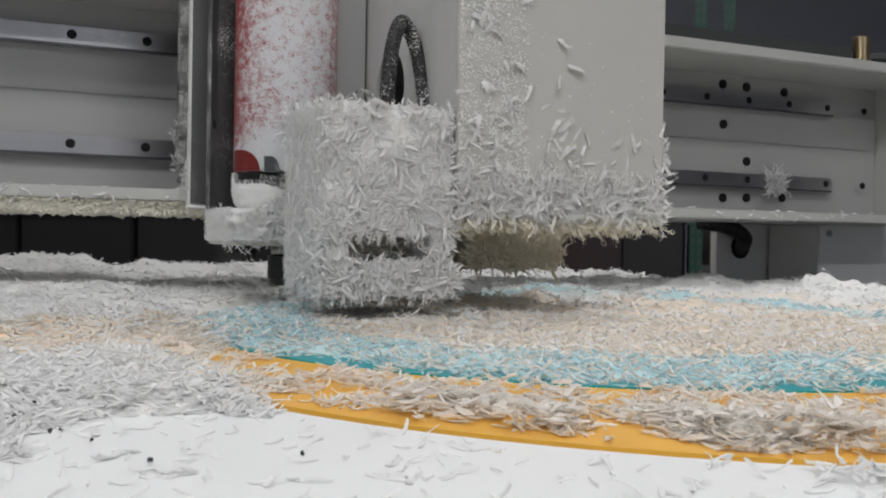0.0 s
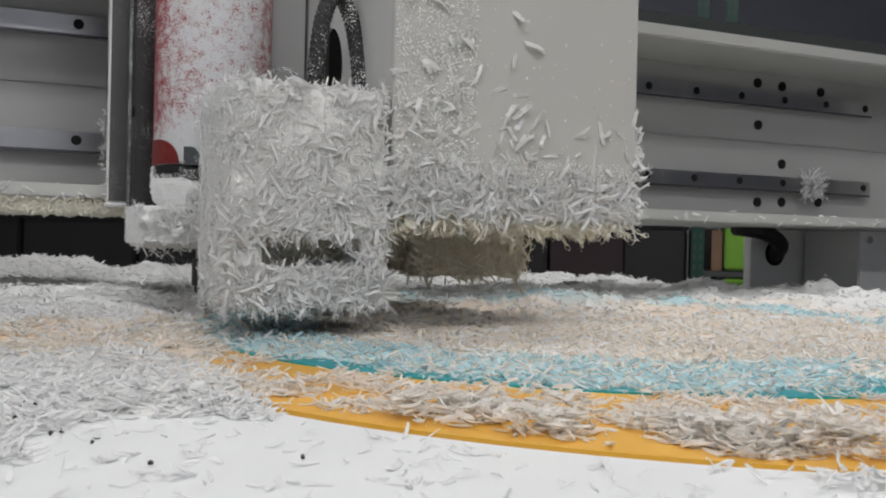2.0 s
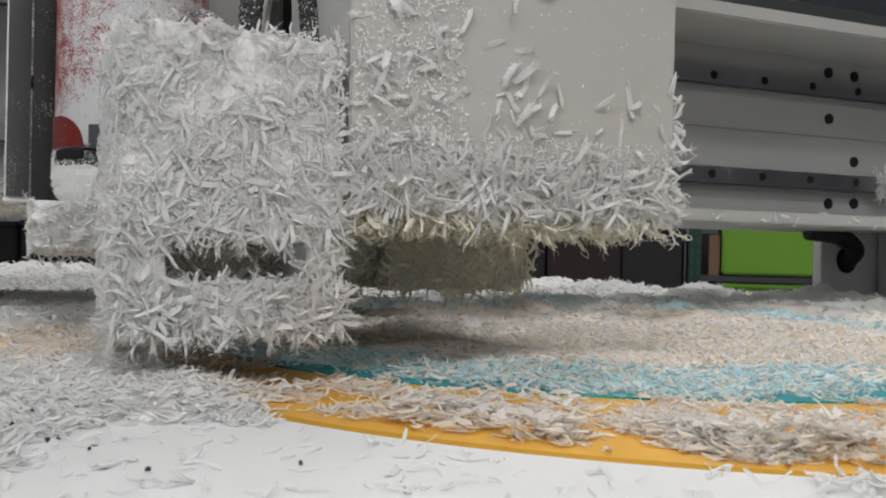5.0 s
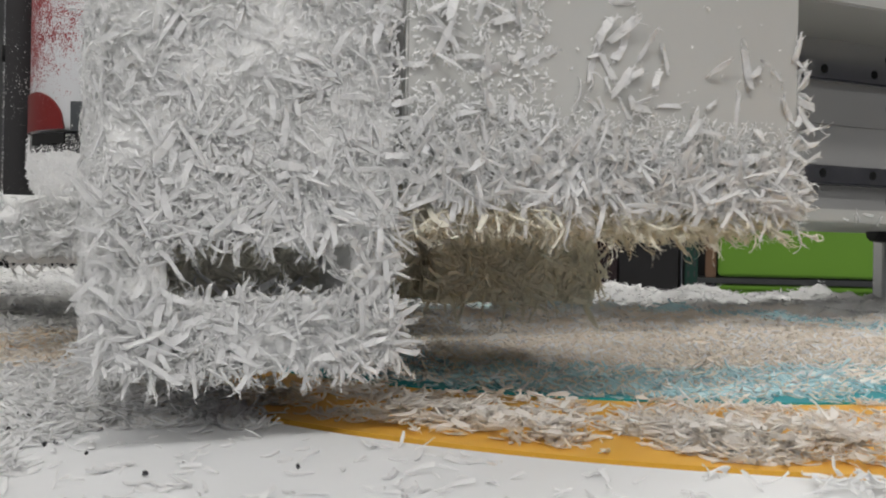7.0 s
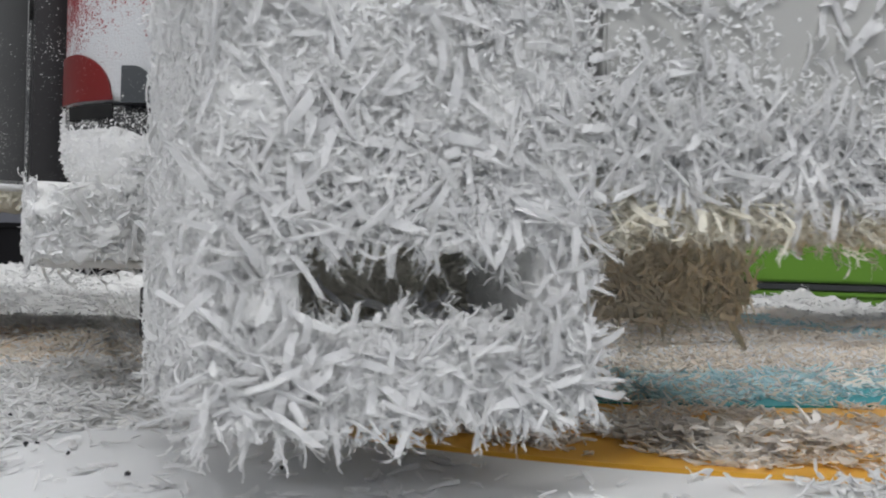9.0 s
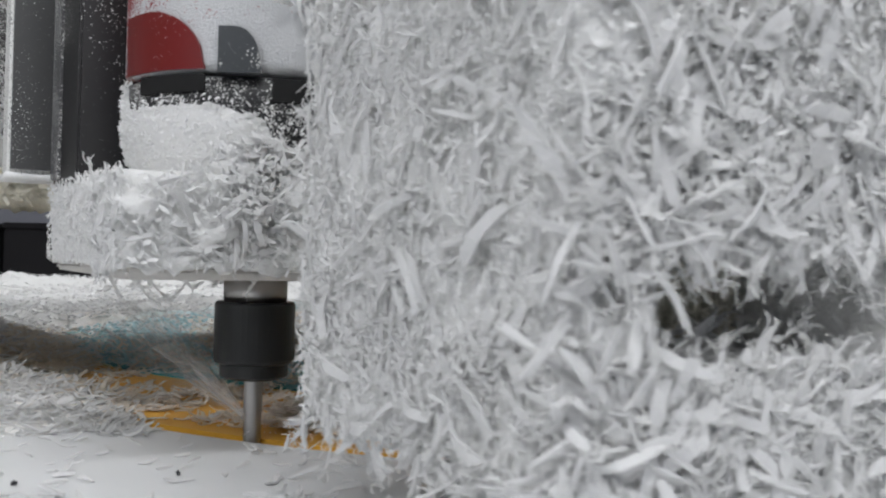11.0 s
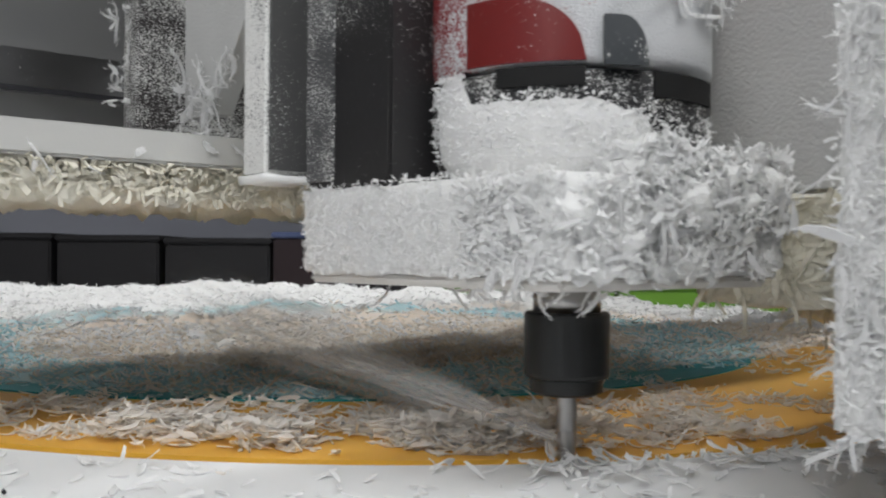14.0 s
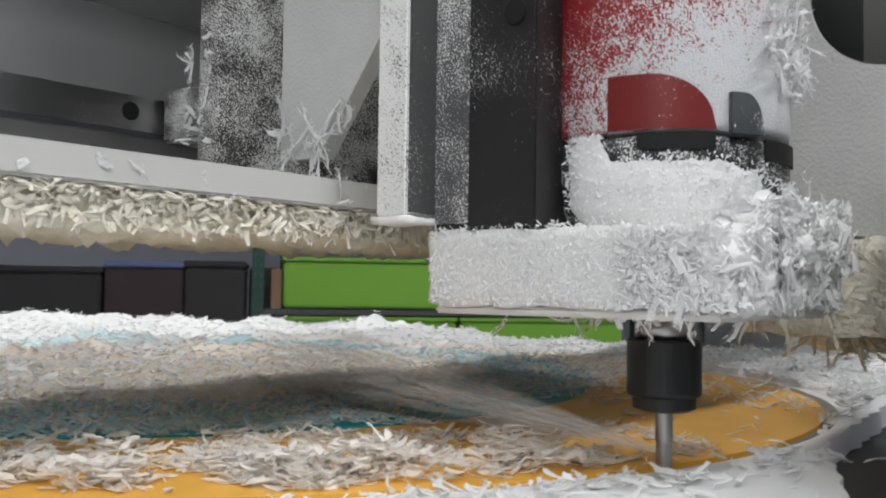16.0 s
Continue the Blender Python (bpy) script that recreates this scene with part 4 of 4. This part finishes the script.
part("carriage_plate", box(0.148, 0.29, 0.9855, 1.0, 0.118, 0.5, 0.001), DARK_DUST, head, "dark carriage plate speckled with powder")
part("bearing_block", box(0.20, 0.28, 1.0, 1.106, 0.146, 0.176, 0.002), DARK_DUST, head)
caked("carriage_clump", SHAVING, (0.146, 0.985, 0.125), (0, 0.02, 0), (0, 0, 0.055), (-1, -0.4, 0), 24, (0.004, 0.010), (0.0012, 0.0026), head, "shavings clinging to the carriage", 1.0, 0.8, 0, 0.5)
caked("rib_clump", SHAVING, (0.149, 0.905, 0.108), (0, 0.045, 0), (0, 0, 0.025), (-1, 0, 0.2), 34, (0.006, 0.015), (0.0014, 0.0028), head, "shavings caught on the rib", 1.8, 0.7, 0, 0.5)
part("column", box(0.247, 0.279, 0.795, 0.805, 0.1, 0.5, 0.001), BEAM_PAINT, head, "grey column")
part("hose_loop", tube([(0.246, 0.652, 0.150), (0.247, 0.653, 0.178), (0.253, 0.66, 0.21), (0.266, 0.675, 0.2305), (0.276, 0.675, 0.216), (0.279, 0.665, 0.185), (0.279, 0.655, 0.15)], 0.0052, 12, 0.0006, 90), RUBBER, head, "black corrugated hose loop dusted white")
part("small_loop", tube([(0.205, 0.63, 0.152), (0.212, 0.635, 0.165), (0.225, 0.64, 0.17), (0.238, 0.643, 0.162), (0.245, 0.645, 0.152)], 0.0013, 8, 0, 40), ALU_SPECK, head, "thin powdered cable loop")

# ---- single shavings and grit on the sheet ----
pick = random.Random(9)
for i in range(26):
    d, az = pick.uniform(0.17, 0.36), pick.uniform(-8, 70)
    x, y = d * math.sin(radians(az)), d * math.cos(radians(az))
    if y < front_edge(x) + 0.012 or math.hypot(x - CX, y - CY) < 0.372:
        continue
    ob = tagged(new("plastic_shaving", shapes[i % 12]), "torn white plastic shaving lying on the white sheet", "shaving", "shavings on the sheet")
    a = pick.uniform(0, 6.28)
    ob.matrix_basis = lay((x, y, max(field(x, y), 0.0) + 0.0009), (math.cos(a), math.sin(a), pick.uniform(0, 0.08)), (0, 0, 1), i)
for x, y in ((0.0133, 0.32), (0.010, 0.318), (0.006, 0.345), (0.003, 0.36), (0.021, 0.30), (0.20, 0.249), (0.385, 0.455), (0.034, 0.268), (0.075, 0.262), (0.0, 0.333)):
    bm = bmesh.new()
    bmesh.ops.create_icosphere(bm, subdivisions=1, radius=0.0009)
    for q in bm.verts:
        q.co *= pick.uniform(0.6, 1.2)
    g = part("grit", bm, DARK_SPECK)
    g.location = (x, y, max(field(x, y), 0.0) + 0.001)
    tagged(g, "dark speck of grit on the shavings", "grit", "dark specks")

# ---- storage behind the machine ----
BACK = pose(3.0 * math.sin(radians(40)), 3.0 * math.cos(radians(40)), 0, 0, 0, -40)


def at_back(ob):
    ob.matrix_world = BACK
    return ob


rack = at_back(thing("storage_rack", "dark green slotted steel storage rack", "shelf rack"))
for x, y in ((-0.045, 0.0), (0.042, 0.25), (1.3, 0.0), (1.3, 0.25)):
    post = part("post", box(x - 0.019, x + 0.019, y, y + 0.03, FLOOR_Z, 1.5, 0.001), GREEN_STEEL, rack)
    if x < 0.1:
        for i in range(34):
            for dx in (-0.009, 0.009):
                part("slot", box(x + dx - 0.003, x + dx + 0.003, y - 0.0015, y + 0.001, -0.1 + i * 0.032, -0.082 + i * 0.032, 0), SHELF, post)
part("brace", prism([(-0.03, 0.735), (-0.03, 0.715), (0.04, 0.62), (0.04, 0.64)], "y", 0.012, 0.02), GREEN_STEEL, rack)
for z in (-0.01, 0.62, -0.45):
    part("shelf", box(-0.03, 1.3, 0.0, 0.27, z - 0.012, z + 0.005, 0.001), SHELF, rack)
for x, z0, z1, g in ((0.034, 0.0, 0.16, 0), (0.60, 0.0, 0.158, 0), (0.036, -0.25, -0.026, 0), (0.60, -0.25, -0.026, 0)):
    b = at_back(thing("storage_bin", "lime green plastic storage bin on the rack shelf", "storage bin", "green bins"))
    w = 0.55
    part("bin_body", box(x, x + w, 0.01, 0.25, z0, z1 - 0.014, 0.006), LIME, b)
    part("bin_lid", box(x - 0.004, x + w + 0.004, 0.004, 0.254, z1 - 0.014, z1, 0.003), LIME, b)
for x, x2, z1, mat, lab in ((-0.50, -0.27, 0.138, MAROON, "dark maroon storage box behind the machine"), (-0.265, -0.085, 0.142, BLACK_BOX, "black storage box behind the machine"),
                            (-0.84, -0.51, 0.118, BLACK_BOX, "black storage box behind the machine"), (-1.18, -0.86, 0.125, BLACK_BOX, "black storage box behind the machine"),
                            (-1.53, -1.2, 0.13, BLACK_BOX, "black storage box behind the machine"), (-2.0, -1.56, 0.14, BLACK_BOX, "black storage box behind the machine"), (-2.5, -2.02, 0.135, BLACK_BOX, "black storage box behind the machine"), (-3.1, -2.52, 0.13, BLACK_BOX, "black storage box behind the machine")):
    b = at_back(thing("storage_box", lab, "storage box", "dark boxes"))
    part("box_body", box(x, x2, 0.0, 0.35, -0.40, z1 - 0.02, 0.006), mat, b)
    part("box_lid", box(x - 0.006, x2 + 0.006, -0.006, 0.356, z1 - 0.02, z1, 0.005), BLUE_LID if x == -0.50 else mat, b)
    part("box_foot", box(x + 0.02, x2 - 0.02, 0.02, 0.33, FLOOR_Z, -0.40, 0.0), SHELF, b)
b = at_back(thing("storage_box", "black storage box behind the rack", "storage box", "dark boxes"))
part("box_body", box(-0.08, 0.02, 0.30, 0.45, FLOOR_Z, 0.13, 0.006), BLACK_BOX, b)
b = at_back(thing("cardboard_box", "small brown cardboard box beside the green bins", "box"))
part("carton", box(-0.004, 0.028, 0.03, 0.2, -0.0045, 0.12, 0.001), CARDBOARD, b)


# ---- slivers thrown from the cutter ----
thrown = []
for i in range(80):
    ob = tagged(new("thrown_shaving", shapes[(i * 5) % 12]), "small white shaving thrown off the cutter", "shaving", "thrown shavings")
    thrown.append(ob)

# ---- fan of fine chips blown from the cutter ----
def airborne():
    """Streaks of chips too fine to tell apart, thinning out along their way and to the sides."""
    m = bpy.data.materials.new("airborne_white_chips")
    m.use_nodes = True
    nt = m.node_tree
    b = nt.nodes["Principled BSDF"]
    b.inputs["Base Color"].default_value, b.inputs["Roughness"].default_value = (0.95, 0.95, 0.945, 1), 0.95
    coord, axes = nt.nodes.new("ShaderNodeTexCoord"), nt.nodes.new("ShaderNodeSeparateXYZ")
    nt.links.new(coord.outputs["Object"], axes.inputs[0])

    def sum_of(kind, a, b_):
        q = nt.nodes.new("ShaderNodeMath")
        q.operation = kind
        for s, val in zip(q.inputs, (a, b_)):
            if isinstance(val, float):
                s.default_value = val
            else:
                nt.links.new(val, s)
        return q.outputs[0]

    def ramp(value, lo, hi, a, b_):
        r = nt.nodes.new("ShaderNodeMapRange")
        for key, number in (("From Min", lo), ("From Max", hi), ("To Min", a), ("To Max", b_)):
            r.inputs[key].default_value = number
        nt.links.new(value, r.inputs["Value"])
        return r.outputs["Result"]

    run = sum_of("ADD", axes.outputs["Y"], 0.012)
    slope = sum_of("SUBTRACT", sum_of("DIVIDE", axes.outputs["Z"], run), 0.13)
    put = nt.nodes.new("ShaderNodeCombineXYZ")
    nt.links.new(sum_of("MULTIPLY", slope, 70.0), put.inputs["X"])
    nt.links.new(sum_of("MULTIPLY", axes.outputs["Y"], 14.0), put.inputs["Y"])
    nt.links.new(sum_of("MULTIPLY", axes.outputs["X"], 400.0), put.inputs["Z"])
    streak = nt.nodes.new("ShaderNodeTexNoise")
    streak.inputs["Scale"].default_value, streak.inputs["Detail"].default_value = 1.0, 4
    nt.links.new(put.outputs[0], streak.inputs["Vector"])
    share = ramp(streak.outputs["Fac"], 0.38, 0.70, 0.0, 0.42)
    share = sum_of("MULTIPLY", share, ramp(axes.outputs["Y"], 0.05, 0.27, 1.0, 0.0))
    share = sum_of("MULTIPLY", share, ramp(sum_of("ABSOLUTE", slope, 0.0), 0.03, 0.11, 1.0, 0.0))
    clear, blend = nt.nodes.new("ShaderNodeBsdfTransparent"), nt.nodes.new("ShaderNodeMixShader")
    nt.links.new(share, blend.inputs[0])
    nt.links.new(clear.outputs[0], blend.inputs[1])
    nt.links.new(b.outputs[0], blend.inputs[2])
    nt.links.new(blend.outputs[0], nt.nodes["Material Output"].inputs["Surface"])
    return m


bm = bmesh.new()
for fan in range(5):
    lines = []
    for i in range(13):
        y = 0.27 * i / 12
        lines.append([bm.verts.new(((0.03 * fan - 0.06) * y + 0.02 * f * f * y, y, (0.13 + 0.12 * f) * (y + 0.012))) for f in (-1, -0.5, 0, 0.5, 1)])
    for a, b in zip(lines, lines[1:]):
        for q in range(4):
            bm.faces.new((a[q], a[q + 1], b[q + 1], b[q]))
jet = part("chip_spray", bm, airborne(), smooth=True)
tagged(jet, "fan of fine white chips blown from the cutter", "chip spray", kind="stuff")

# ---- what moves ----
DROP = -0.003


def arc(t):
    a, a0 = radians(213.496 + 8.2408 * t), radians(213.496)
    return 0.3565 * (math.sin(a) - math.sin(a0)), -0.3565 * (math.cos(a) - math.cos(a0))


def motions():
    steps = [i * 0.5 for i in range(33)]
    walk(gantry, [(t, pose(0, arc(t)[1], DROP)) for t in steps])
    walk(head, [(t, pose(arc(t)[0], arc(t)[1], DROP)) for t in steps])
    walk(jet, [(t, pose(AX + arc(t)[0], AY + arc(t)[1], 0.004, 0.8 * math.sin(9 * t), 0, 2.0 * math.sin(5 * t))) for t in [i * 0.2 for i in range(81)]])
    toss = random.Random(3)
    for i, ob in enumerate(thrown):
        t0 = round(10.4 + 0.066 * i, 3)
        x, y = AX + arc(t0)[0], AY + arc(t0)[1]
        way = math.atan2(CY - y, CX - x) + toss.uniform(-0.1, 0.5)
        far, rise, tilt = toss.uniform(0.25, 0.5), toss.uniform(0.02, 0.06), toss.uniform(-25, 25)
        turn = math.degrees(way)
        rows = [(t, pose(AX + arc(t)[0], AY + arc(t)[1], -0.004, 0, -10, turn)) for t in steps if t < t0 - 0.05]
        rows.append((t0, pose(x, y, 0.004, 0, -10, turn)))
        for k, up in ((0.25, 0.55), (0.5, 0.95), (0.75, 0.85)):
            g = far * k
            rows.append((t0 + 0.24 * k, pose(x + g * math.cos(way), y + g * math.sin(way), 0.006 + rise * up, tilt * k, -10 - 30 * k, turn + 40 * k)))
        ex, ey = x + far * math.cos(way), y + far * math.sin(way)
        rest = pose(ex, ey, max(field(ex, ey), 0) + 0.003, tilt * 0.5, 0, turn + 20)
        rows += [(t0 + 0.24, rest), (max(16.0, t0 + 0.4), rest)]
        walk(ob, rows)


motions()
